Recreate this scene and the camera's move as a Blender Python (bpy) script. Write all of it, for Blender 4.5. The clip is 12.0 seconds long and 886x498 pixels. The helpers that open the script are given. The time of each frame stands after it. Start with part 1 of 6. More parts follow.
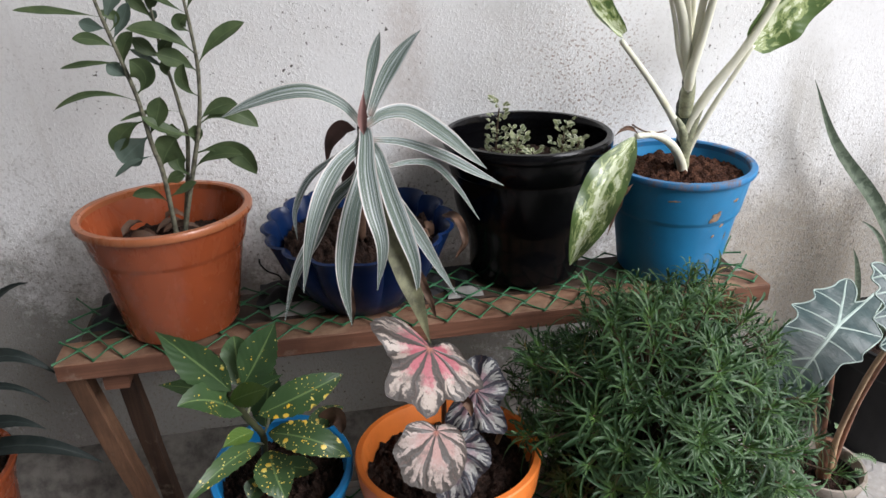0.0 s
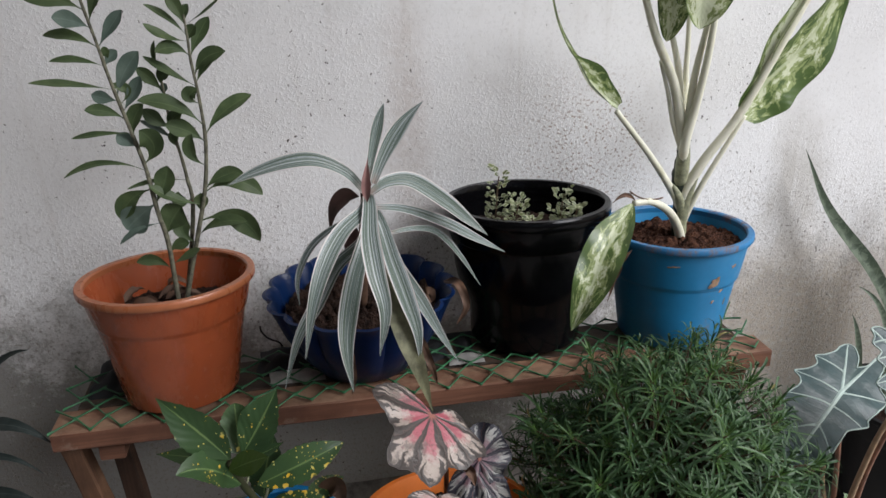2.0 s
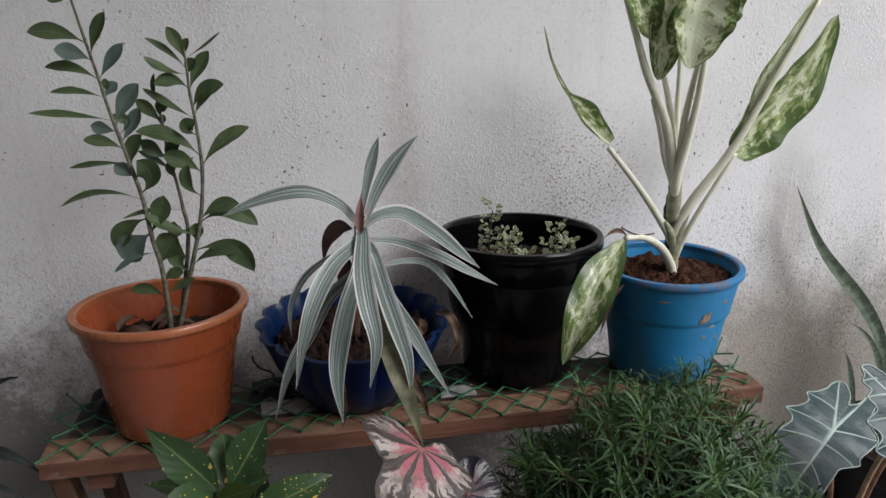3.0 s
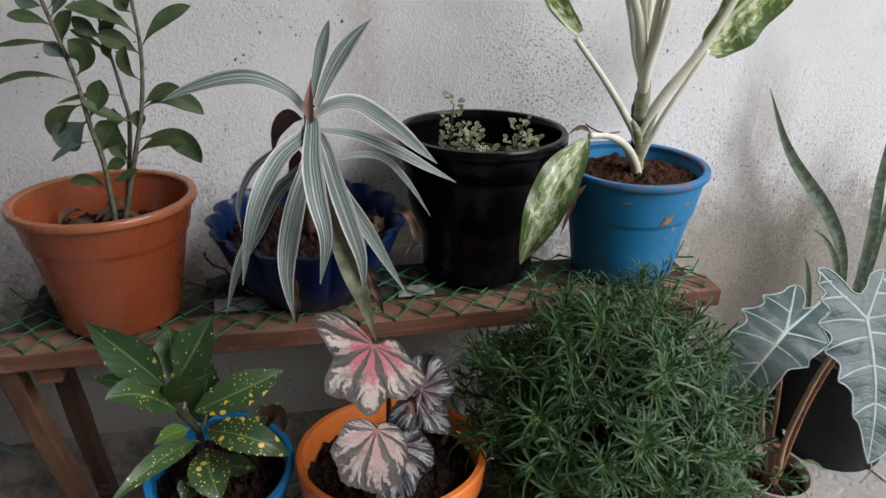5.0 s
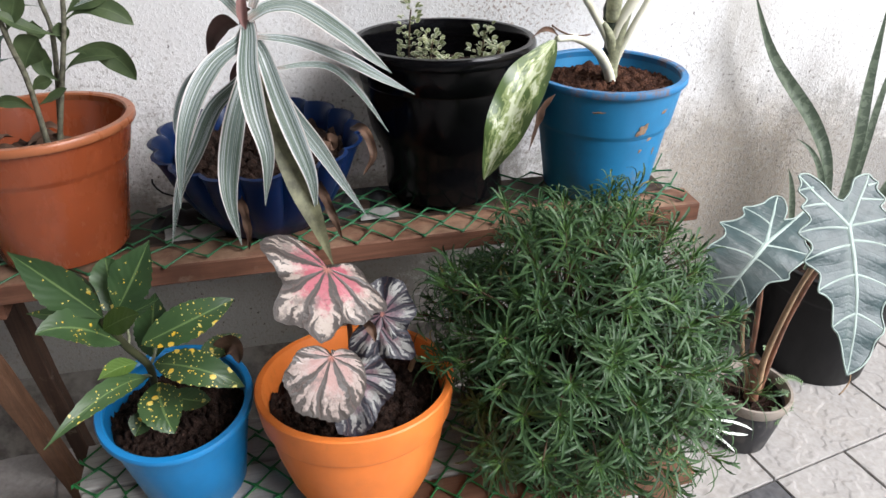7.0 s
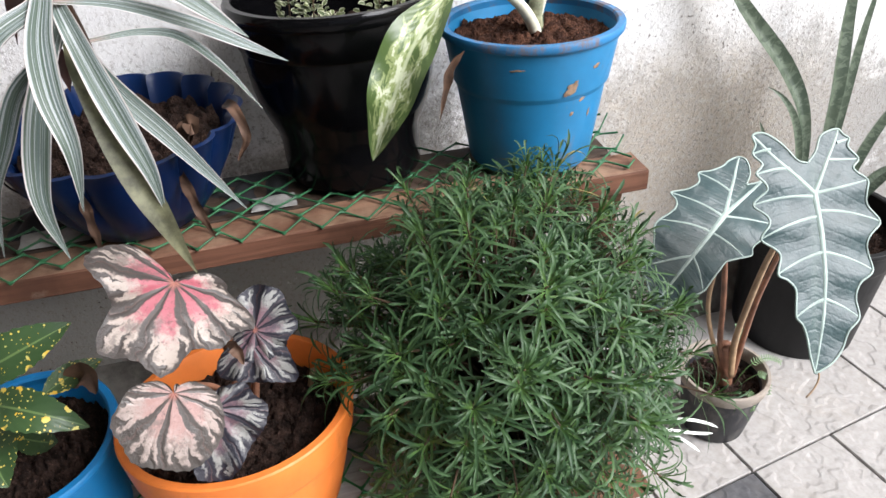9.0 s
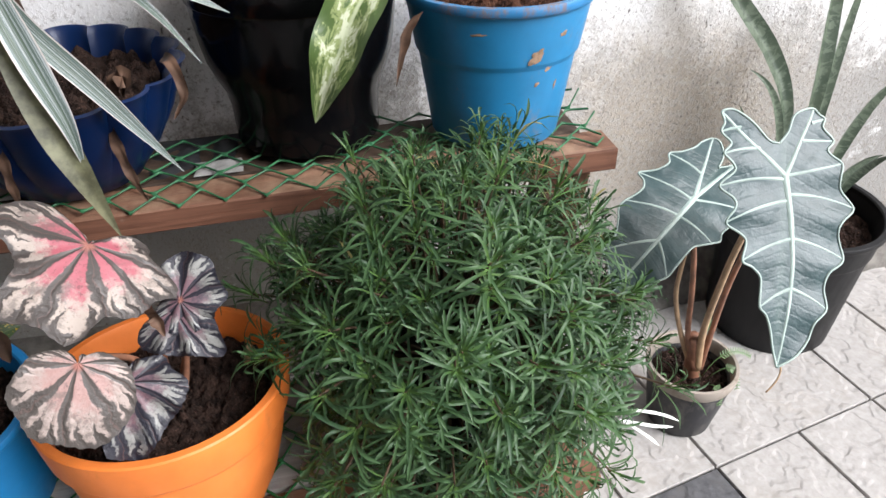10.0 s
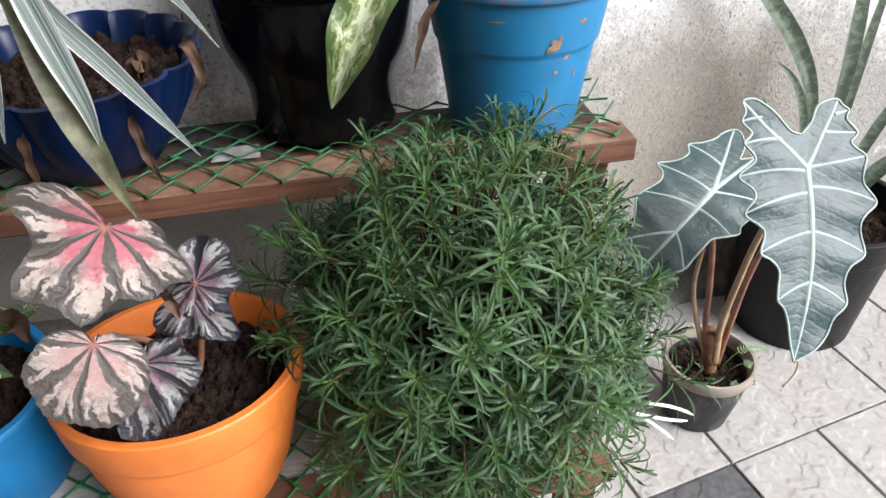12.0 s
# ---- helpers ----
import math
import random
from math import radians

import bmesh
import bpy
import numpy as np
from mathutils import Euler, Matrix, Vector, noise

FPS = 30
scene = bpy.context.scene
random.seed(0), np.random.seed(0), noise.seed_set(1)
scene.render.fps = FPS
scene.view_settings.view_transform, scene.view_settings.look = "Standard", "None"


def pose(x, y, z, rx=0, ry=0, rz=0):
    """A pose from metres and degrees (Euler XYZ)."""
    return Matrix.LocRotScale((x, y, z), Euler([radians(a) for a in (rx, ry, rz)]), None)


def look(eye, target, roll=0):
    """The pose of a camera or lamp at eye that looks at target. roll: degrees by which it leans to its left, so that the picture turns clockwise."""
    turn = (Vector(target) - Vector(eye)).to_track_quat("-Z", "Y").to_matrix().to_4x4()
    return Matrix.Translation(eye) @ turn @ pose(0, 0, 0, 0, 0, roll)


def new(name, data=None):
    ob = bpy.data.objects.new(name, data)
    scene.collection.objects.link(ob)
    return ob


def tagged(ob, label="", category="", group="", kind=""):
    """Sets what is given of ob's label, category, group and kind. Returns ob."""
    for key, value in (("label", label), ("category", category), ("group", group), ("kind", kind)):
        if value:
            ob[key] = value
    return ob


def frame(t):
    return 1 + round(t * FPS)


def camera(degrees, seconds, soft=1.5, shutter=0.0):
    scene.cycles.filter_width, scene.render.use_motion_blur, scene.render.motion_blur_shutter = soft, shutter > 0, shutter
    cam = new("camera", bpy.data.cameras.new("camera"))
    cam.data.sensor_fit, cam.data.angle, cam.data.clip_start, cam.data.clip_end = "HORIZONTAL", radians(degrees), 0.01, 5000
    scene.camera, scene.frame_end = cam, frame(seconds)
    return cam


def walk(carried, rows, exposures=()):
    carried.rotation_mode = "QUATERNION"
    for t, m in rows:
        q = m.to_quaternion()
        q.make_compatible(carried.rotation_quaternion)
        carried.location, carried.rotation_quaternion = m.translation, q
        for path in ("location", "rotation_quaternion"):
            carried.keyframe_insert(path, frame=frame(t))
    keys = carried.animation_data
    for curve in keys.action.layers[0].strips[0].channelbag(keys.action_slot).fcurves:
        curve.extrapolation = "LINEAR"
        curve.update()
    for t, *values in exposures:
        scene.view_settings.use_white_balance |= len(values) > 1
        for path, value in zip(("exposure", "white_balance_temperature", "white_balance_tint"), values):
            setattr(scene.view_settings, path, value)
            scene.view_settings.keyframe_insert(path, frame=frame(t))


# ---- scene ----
cam = camera(63.4, 12.0)
PATH = [
    (0, (0.155, 0.061, 0.963), (0.465, 1.804, 0.033), -0.8),
    (0.5, (0.155, 0.063, 0.966), (0.468, 1.812, 0.048), -0.7),
    (1, (0.151, 0.06, 0.962), (0.472, 1.83, 0.089), -0.7),
    (1.5, (0.15, 0.054, 0.964), (0.469, 1.855, 0.156), -1.0),
    (2, (0.148, 0.055, 0.962), (0.484, 1.877, 0.206), -0.8),
    (2.5, (0.148, 0.052, 0.967), (0.481, 1.892, 0.257), -0.8),
    (3, (0.154, 0.049, 0.968), (0.5, 1.898, 0.289), 0.0),
    (3.2, (0.158, 0.05, 0.971), (0.516, 1.893, 0.281), 0.7),
    (4.8, (0.179, 0.061, 0.951), (0.59, 1.81, 0.073), 2.1),
    (5, (0.18, 0.065, 0.946), (0.576, 1.799, 0.031), 1.8),
    (5.5, (0.184, 0.076, 0.929), (0.553, 1.775, -0.059), 1.4),
    (6, (0.19, 0.085, 0.913), (0.568, 1.742, -0.142), 1.9),
    (6.5, (0.197, 0.085, 0.911), (0.592, 1.737, -0.144), 2.2),
    (7, (0.222, 0.091, 0.907), (0.624, 1.73, -0.167), 0.5),
    (7.2, (0.234, 0.095, 0.904), (0.626, 1.726, -0.186), 0.1),
    (8.8, (0.341, 0.181, 0.866), (0.679, 1.78, -0.286), -2.5),
    (9, (0.36, 0.186, 0.861), (0.729, 1.771, -0.301), -2.9),
    (9.5, (0.395, 0.195, 0.842), (0.694, 1.771, -0.354), -5.5),
    (10, (0.405, 0.204, 0.826), (0.792, 1.761, -0.369), -0.3),
    (10.5, (0.409, 0.2, 0.819), (0.747, 1.752, -0.396), -0.6),
    (11, (0.409, 0.201, 0.817), (0.733, 1.751, -0.404), -0.3),
    (11.5, (0.41, 0.2, 0.816), (0.736, 1.746, -0.41), -0.3),
    (12, (0.409, 0.202, 0.821), (0.741, 1.76, -0.389), -0.6),
]
# exposure follows the phone's own metering
walk(cam, [(t, look(eye, target, roll)) for t, eye, target, roll in PATH], exposures=[(0, 0.32), (1.0, 0.16), (2.0, -0.05), (3.0, -0.3), (5.0, -0.16), (5.6, 0.15), (6.5, 0.5), (9.0, 0.8), (12, 0.77)])

# ---------------------------------------------------------------- light
world = bpy.data.worlds.new("sky")
scene.world = world
world.use_nodes = True
sky = world.node_tree.nodes.new("ShaderNodeTexSky")
sky.sky_type = 'NISHITA'
sky.sun_disc = False
sky.sun_elevation = radians(45)
sky.sun_rotation = radians(115)
sky.dust_density = 4.0
back = world.node_tree.nodes["Background"]
back.inputs["Strength"].default_value = 0.07
world.node_tree.links.new(sky.outputs[0], back.inputs["Color"])

sun_lamp = bpy.data.lights.new("sun", 'SUN')
sun_lamp.energy = 4.8
sun_lamp.angle = radians(38)
sun_lamp.color = (0.94, 0.95, 1.0)
sun_ob = new("sun", sun_lamp)
sun_ob.matrix_world = look((2.95, -1.45, 3.4), (0.4, 0.9, 0.4))


# ---------------------------------------------------------------- node helpers
class Nodes:
    """Short hand for building a material's node tree."""

    def __init__(self, name, rough=0.6, metal=0.0, spec=0.5):
        self.mat = bpy.data.materials.new(name)
        self.mat.use_nodes = True
        self.tree = self.mat.node_tree
        self.out = self.tree.nodes["Principled BSDF"]
        self.out.inputs["Roughness"].default_value = rough
        self.out.inputs["Metallic"].default_value = metal
        self.out.inputs["Specular IOR Level"].default_value = spec
        self.coord = self.tree.nodes.new("ShaderNodeTexCoord")

    def put(self, value, socket):
        if isinstance(value, bpy.types.NodeSocket):
            self.tree.links.new(value, socket)
        elif value is not None:
            socket.default_value = value

    def math(self, op, a, b=None, c=None, clamp=False):
        n = self.tree.nodes.new("ShaderNodeMath")
        n.operation, n.use_clamp = op, clamp
        for v, s in zip((a, b, c), n.inputs):
            self.put(v, s)
        return n.outputs[0]

    def scaled(self, vec, sx, sy, sz):
        n = self.tree.nodes.new("ShaderNodeMapping")
        self.put(vec, n.inputs["Vector"])
        n.inputs["Scale"].default_value = (sx, sy, sz)
        return n.outputs[0]

    def noise(self, vec, scale, detail=4.0, rough=0.55, distort=0.0):
        n = self.tree.nodes.new("ShaderNodeTexNoise")
        self.put(vec, n.inputs["Vector"])
        for key, v in (("Scale", scale), ("Detail", detail), ("Roughness", rough), ("Distortion", distort)):
            n.inputs[key].default_value = v
        return n.outputs[0]

    def voronoi(self, vec, scale, feature='F1', random_=1.0):
        n = self.tree.nodes.new("ShaderNodeTexVoronoi")
        n.feature = feature
        self.put(vec, n.inputs["Vector"])
        n.inputs["Scale"].default_value = scale
        n.inputs["Randomness"].default_value = random_
        return n.outputs["Distance"]

    def step(self, value, lo, hi, a=0.0, b=1.0):
        n = self.tree.nodes.new("ShaderNodeMapRange")
        n.interpolation_type = 'SMOOTHSTEP'
        self.put(value, n.inputs["Value"])
        for key, v in (("From Min", lo), ("From Max", hi), ("To Min", a), ("To Max", b)):
            n.inputs[key].default_value = v
        return n.outputs[0]

    def mix(self, fac, a, b, kind='MIX'):
        n = self.tree.nodes.new("ShaderNodeMix")
        n.data_type, n.blend_type = 'RGBA', kind
        self.put(fac, n.inputs[0])
        for v, s in ((a, n.inputs[6]), (b, n.inputs[7])):
            self.put((*v, 1) if isinstance(v, tuple) else v, s)
        return n.outputs[2]

    def split(self, vec):
        n = self.tree.nodes.new("ShaderNodeSeparateXYZ")
        self.put(vec, n.inputs[0])
        return n.outputs

    def random(self):
        return self.tree.nodes.new("ShaderNodeObjectInfo").outputs["Random"]

    def island(self):
        return self.tree.nodes.new("ShaderNodeNewGeometry").outputs["Random Per Island"]

    def bump(self, height, strength=0.3, distance=0.002):
        n = self.tree.nodes.new("ShaderNodeBump")
        self.put(height, n.inputs["Height"])
        n.inputs["Strength"].default_value, n.inputs["Distance"].default_value = strength, distance
        self.put(n.outputs[0], self.out.inputs["Normal"])

    def done(self, color, rough=None, thin=0.0):
        self.put((*color, 1) if isinstance(color, tuple) else color, self.out.inputs["Base Color"])
        self.put(rough, self.out.inputs["Roughness"])
        if thin:
            glow = self.tree.nodes.new("ShaderNodeBsdfTranslucent")
            self.put((*color, 1) if isinstance(color, tuple) else color, glow.inputs["Color"])
            blend = self.tree.nodes.new("ShaderNodeMixShader")
            blend.inputs[0].default_value = thin
            self.put(self.out.outputs[0], blend.inputs[1])
            self.put(glow.outputs[0], blend.inputs[2])
            self.put(blend.outputs[0], self.tree.nodes["Material Output"].inputs["Surface"])
        return self.mat


# ---------------------------------------------------------------- materials
def plaster():
    n = Nodes("plaster", 0.92, spec=0.15)
    p = n.coord.outputs["Object"]
    x, _, z = n.split(p)
    broad = n.noise(p, 2.2, 5, 0.6)
    mid = n.noise(p, 11, 5, 0.65)
    col = n.mix(n.step(broad, 0.3, 0.72), (0.80, 0.80, 0.80), (0.70, 0.695, 0.69))
    col = n.mix(n.step(mid, 0.5, 0.75, 0, 0.4), col, (0.60, 0.585, 0.565))

    def spot(cx, cz, sx, sz, rag):
        """0 at the middle of an oval patch, 1 at its ragged edge."""
        dx = n.math('MULTIPLY', n.math('SUBTRACT', x, cx), 1 / sx)
        dz = n.math('MULTIPLY', n.math('SUBTRACT', z, cz), 1 / sz)
        d = n.math('SQRT', n.math('ADD', n.math('MULTIPLY', dx, dx), n.math('MULTIPLY', dz, dz)))
        return n.math('ADD', d, n.math('MULTIPLY', n.math('SUBTRACT', n.noise(p, 9, 6, 0.7), 0.5), rag))

    # rain streaks
    streak = n.noise(n.scaled(p, 26, 1, 1.6), 1.0, 4, 0.6)
    col = n.mix(n.step(streak, 0.56, 0.8, 0, 0.35), col, (0.48, 0.44, 0.39))
    # damp olive-brown patch behind the corner pots, with a narrow darker streak above it
    fine = n.noise(p, 95, 4, 0.65)
    damp = n.math('MULTIPLY', n.step(spot(1.0, 0.28, 0.38, 0.27, 0.9), 0.3, 1.1, 0.8, 0), n.step(fine, 0.28, 0.62, 0.6, 1.0))
    col = n.mix(damp, col, (0.34, 0.275, 0.19))
    dark_streak = n.math('MULTIPLY', n.step(spot(0.95, 0.56, 0.07, 0.22, 1.2), 0.2, 1.1, 0.5, 0), n.step(streak, 0.3, 0.6, 0.5, 1))
    col = n.mix(dark_streak, col, (0.27, 0.24, 0.19))
    # rust-brown speckle and a pinkish run over the black pot
    speck = n.step(n.noise(p, 240, 3, 0.6), 0.55, 0.63)
    col = n.mix(n.math('MULTIPLY', n.step(spot(0.57, 0.68, 0.17, 0.17, 0.8), 0.2, 1.0, 0.75, 0), speck), col, (0.25, 0.16, 0.11))
    col = n.mix(n.math('MULTIPLY', n.step(spot(0.29, 0.72, 0.05, 0.35, 1.0), 0.2, 1.0, 0.42, 0), n.step(fine, 0.3, 0.6, 0.4, 1)), col, (0.44, 0.37, 0.33))
    # mould blotches, heavier towards the ground
    mould = n.math('MULTIPLY', n.noise(p, 8, 10, 0.8), n.step(z, 0.22, 0.62, 1.75, 0.82))
    mould = n.math('MULTIPLY', n.step(mould, 0.5, 0.76, 0, 0.8), n.math('SUBTRACT', 1.0, n.math('MULTIPLY', damp, 0.8)))
    col = n.mix(mould, col, (0.19, 0.18, 0.16))
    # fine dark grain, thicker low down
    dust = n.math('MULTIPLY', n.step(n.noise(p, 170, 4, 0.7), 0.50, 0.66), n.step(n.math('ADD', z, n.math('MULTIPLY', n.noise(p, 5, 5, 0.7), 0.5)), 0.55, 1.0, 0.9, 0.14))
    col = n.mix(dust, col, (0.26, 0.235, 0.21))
    # pinholes and specks in clusters
    gate = n.step(n.noise(p, 4.5, 4, 0.65), 0.47, 0.68, 0.0, 0.105)
    pin = n.step(n.math('ADD', n.noise(p, 170, 2.5, 0.5), gate), 0.75, 0.77)
    wide = n.step(n.math('ADD', n.noise(p, 105, 3, 0.6), n.math('MULTIPLY', gate, 0.8)), 0.835, 0.85)
    pits = n.math('MULTIPLY', n.math('MAXIMUM', pin, wide), n.math('SUBTRACT', 1.0, n.math('MINIMUM', n.math('ADD', damp, dark_streak), 1.0)))
    col = n.mix(n.math('MULTIPLY', pits, 0.92), col, (0.07, 0.06, 0.052))
    rough = n.step(n.noise(p, 4.2, 5, 0.65), 0.45, 0.66, 0.08, 1.0)
    rough = n.math('MAXIMUM', rough, n.step(n.math('ADD', z, n.math('MULTIPLY', mid, 0.4)), 0.65, 1.0, 0.95, 0.0))
    grit = n.math('MULTIPLY', n.step(n.noise(p, 210, 3, 0.6), 0.46, 0.66), rough)
    h = n.math('ADD', n.math('ADD', n.math('MULTIPLY', dust, -0.3), n.math('MULTIPLY', grit, 0.36)), n.math('ADD', n.math('MULTIPLY', n.math('MULTIPLY', fine, rough), 0.35), n.math('MULTIPLY', mid, 0.5)))
    h = n.math('SUBTRACT', h, n.math('MULTIPLY', pits, 0.9))
    n.bump(h, 0.55, 0.0024)
    return n.done(col)


def wood(name, light, dark, grain=1.0, axis=0, rough=0.7, lightened=None):
    n = Nodes(name, rough, spec=0.3)
    p = n.coord.outputs["Object"]
    s = [75.0, 75.0, 75.0]
    s[axis] = 2.6
    fibre = n.noise(n.scaled(p, *s), 1.0 * grain, 5, 0.65, 0.5)
    s2 = [v * 4 for v in s]
    thread = n.noise(n.scaled(p, *s2), 1.0 * grain, 3, 0.6)
    broad = n.noise(p, 7, 5, 0.65)
    col = n.mix(n.step(fibre, 0.3, 0.68), light, dark)
    col = n.mix(n.step(thread, 0.52, 0.72, 0, 0.5), col, tuple(c * 0.5 for c in dark))
    col = n.mix(n.step(broad, 0.45, 0.68, 0, 0.75), col, tuple(c * 0.5 for c in dark))
    col = n.mix(n.step(n.noise(p, 30, 4, 0.7), 0.6, 0.75, 0, 0.4), col, (0.30, 0.24, 0.19))
    col = n.mix(n.math('MULTIPLY', n.random(), 0.3), col, tuple(c * 0.7 for c in light))
    if lightened:
        # upward faces take the second, lighter colour in ragged patches
        top = n.split(n.tree.nodes.new("ShaderNodeNewGeometry").outputs["Normal"])[2]
        col = n.mix(n.math('MULTIPLY', n.step(top, 0.5, 0.9), n.step(n.noise(p, 16, 5, 0.7), 0.3, 0.62, 0.75, 0.1)), col, lightened)
    n.bump(n.math('ADD', n.math('ADD', fibre, n.math('MULTIPLY', thread, 0.6)), n.math('MULTIPLY', broad, 0.4)), 0.6, 0.0015)
    return n.done(col)


def plastic(name, color, rough=0.42, dirt=(0.16, 0.12, 0.08), amount=0.35, low=0.6, spec=0.5):
    n = Nodes(name, rough, spec=spec)
    p = n.coord.outputs["Object"]
    cloud = n.noise(p, 11, 5, 0.65)
    col = n.mix(n.step(cloud, 0.3, 0.75), color, tuple(c * 0.78 for c in color))
    grime = n.noise(n.scaled(p, 1, 1, 0.55), 38, 6, 0.72)
    mask = n.step(grime, low, low + 0.16, 0, amount)
    col = n.mix(mask, col, dirt)
    scratch = n.noise(n.scaled(p, 60, 60, 25), 1.0, 4, 0.6)
    r = n.math('ADD', n.step(scratch, 0.3, 0.7, rough - 0.05, rough + 0.08), n.math('MULTIPLY', mask, 0.5))
    n.bump(n.math('ADD', n.math('MULTIPLY', scratch, 0.3), n.math('MULTIPLY', cloud, 2.0)), 0.05, 0.0008)
    return n.done(col, r)


def soil_material(name, light, dark):
    n = Nodes(name, 0.95, spec=0.15)
    p = n.coord.outputs["Object"]
    a = n.noise(p, 70, 6, 0.7)
    col = n.mix(n.step(a, 0.35, 0.7), dark, light)
    col = n.mix(n.step(n.voronoi(p, 210), 0.12, 0.25, 0.55, 0), col, tuple(min(1, c * 2.2) for c in light))
    n.bump(n.math('ADD', a, n.noise(p, 300, 3)), 1.0, 0.008)
    return n.done(col)


def tile_material(name, light, dark):
    """Pressed stone-look tile: low plateaus with ragged edges, faintly darker along those edges."""
    n = Nodes(name, 0.6, spec=0.3)
    p = n.coord.outputs["Object"]
    slab = n.noise(p, 13, 3, 0.5, 0.1)
    shelf = n.math('ADD', n.math('ADD', n.step(slab, 0.38, 0.44), n.step(slab, 0.48, 0.535)), n.step(slab, 0.58, 0.64))
    edge = n.math('ADD', n.math('ADD', n.step(n.math('ABSOLUTE', n.math('SUBTRACT', slab, 0.415)), 0.0, 0.016, 1, 0), n.step(n.math('ABSOLUTE', n.math('SUBTRACT', slab, 0.512)), 0.0, 0.014, 1, 0)), n.step(n.math('ABSOLUTE', n.math('SUBTRACT', slab, 0.615)), 0.0, 0.016, 1, 0))
    fine = n.noise(p, 80, 5, 0.65)
    col = n.mix(n.step(fine, 0.3, 0.72), light, dark)
    col = n.mix(n.math('MULTIPLY', edge, 0.08), col, tuple(c * 0.55 for c in dark))
    col = n.mix(n.step(n.noise(p, 5, 6, 0.7), 0.5, 0.72, 0, 0.5), col, tuple(c * 0.75 for c in (0.40, 0.36, 0.31)))
    col = n.mix(n.step(n.noise(p, 190, 3, 0.6), 0.68, 0.74, 0, 0.6), col, tuple(c * 0.4 for c in dark))
    col = n.mix(n.math('MULTIPLY', n.random(), 0.25), col, dark)
    n.bump(n.math('ADD', shelf, n.math('MULTIPLY', fine, 0.3)), 0.5, 0.0026)
    return n.done(col)


def leaf_plain(name, top, edge, rough=0.45, rib=0.35, spec=0.5, vary=0.5, other=None):
    """Green leaf with a paler midrib; UV x runs across (0.5 is the midrib), y along. other: a second colour that some leaves take."""
    n = Nodes(name, rough, spec=spec)
    u, v, _ = n.split(n.coord.outputs["UV"])
    across = n.math('ABSOLUTE', n.math('SUBTRACT', u, 0.5))
    p = n.coord.outputs["Object"]
    cloud = n.noise(p, 45, 4, 0.6)
    col = n.mix(n.step(cloud, 0.3, 0.7), top, edge)
    if other:
        col = n.mix(n.step(n.random(), 0.35, 0.8), col, other)
    else:
        col = n.mix(n.math('MULTIPLY', n.random(), vary), col, tuple(c * 0.55 for c in top))
    col = n.mix(n.step(n.noise(p, 150, 4, 0.7), 0.62, 0.74, 0, 0.25), col, tuple(c * 0.5 for c in top))
    col = n.mix(n.step(across, 0.01, 0.05, rib, 0), col, tuple(min(1, c * 1.7 + 0.03) for c in edge))
    side = n.math('SINE', n.math('MULTIPLY', n.math('SUBTRACT', v, n.math('MULTIPLY', across, 0.5)), 60.0))
    n.bump(n.math('ADD', n.math('MULTIPLY', side, 0.08), cloud), 0.15, 0.0008)
    return n.done(col, thin=0.14)


def leaf_striped():
    """Grey-green strap leaf with many fine white lines and a white, pink-edged margin."""
    n = Nodes("striped_leaf", 0.4, spec=0.5)
    uv = n.coord.outputs["UV"]
    u, v, _ = n.split(uv)
    across = n.math('ABSOLUTE', n.math('SUBTRACT', u, 0.5))
    seed = n.math('MULTIPLY', n.random(), 40.0)
    mixed = n.tree.nodes.new("ShaderNodeCombineXYZ")
    n.put(n.math('MULTIPLY', u, 26.0), mixed.inputs[0])
    n.put(n.math('MULTIPLY', v, 0.7), mixed.inputs[1])
    n.put(seed, mixed.inputs[2])
    fine = n.noise(n.scaled(mixed.outputs[0], 2.6, 1, 1), 1.0, 2, 0.6)
    wide = n.noise(n.scaled(mixed.outputs[0], 0.30, 1, 1), 1.0, 1, 0.5)
    drift = n.noise(n.scaled(mixed.outputs[0], 0.5, 0.6, 1), 1.0, 2, 0.5)
    lines = n.math('ADD', 0.5, n.math('MULTIPLY', n.math('SINE', n.math('ADD', n.math('MULTIPLY', u, 38.0), n.math('MULTIPLY', drift, 20.0))), 0.5))
    col = n.mix(n.step(fine, 0.35, 0.65), (0.115, 0.155, 0.135), (0.185, 0.24, 0.24))
    col = n.mix(n.step(wide, 0.40, 0.60, 0.8, 0), col, (0.07, 0.105, 0.07))
    white = n.math('MULTIPLY', n.step(lines, 0.62, 0.86), n.step(wide, 0.36, 0.62, 0.35, 1.0))
    col = n.mix(n.math('MULTIPLY', white, 0.8), col, (0.50, 0.54, 0.55))
    col = n.mix(n.step(lines, 0.22, 0.10, 0, 0.6), col, (0.075, 0.11, 0.08))
    col = n.mix(n.step(across, 0.425, 0.45), col, (0.60, 0.58, 0.56))
    col = n.mix(n.step(across, 0.485, 0.497, 0, 0.6), col, (0.42, 0.25, 0.26))
    tip = n.math('MULTIPLY', n.step(v, 0.0, 0.14, 0.7, 0), n.step(across, 0.0, 0.5, 1, 0.3))
    col = n.mix(tip, col, (0.3, 0.2, 0.17))
    n.bump(lines, 0.3, 0.0008)
    return n.done(col, thin=0.15)


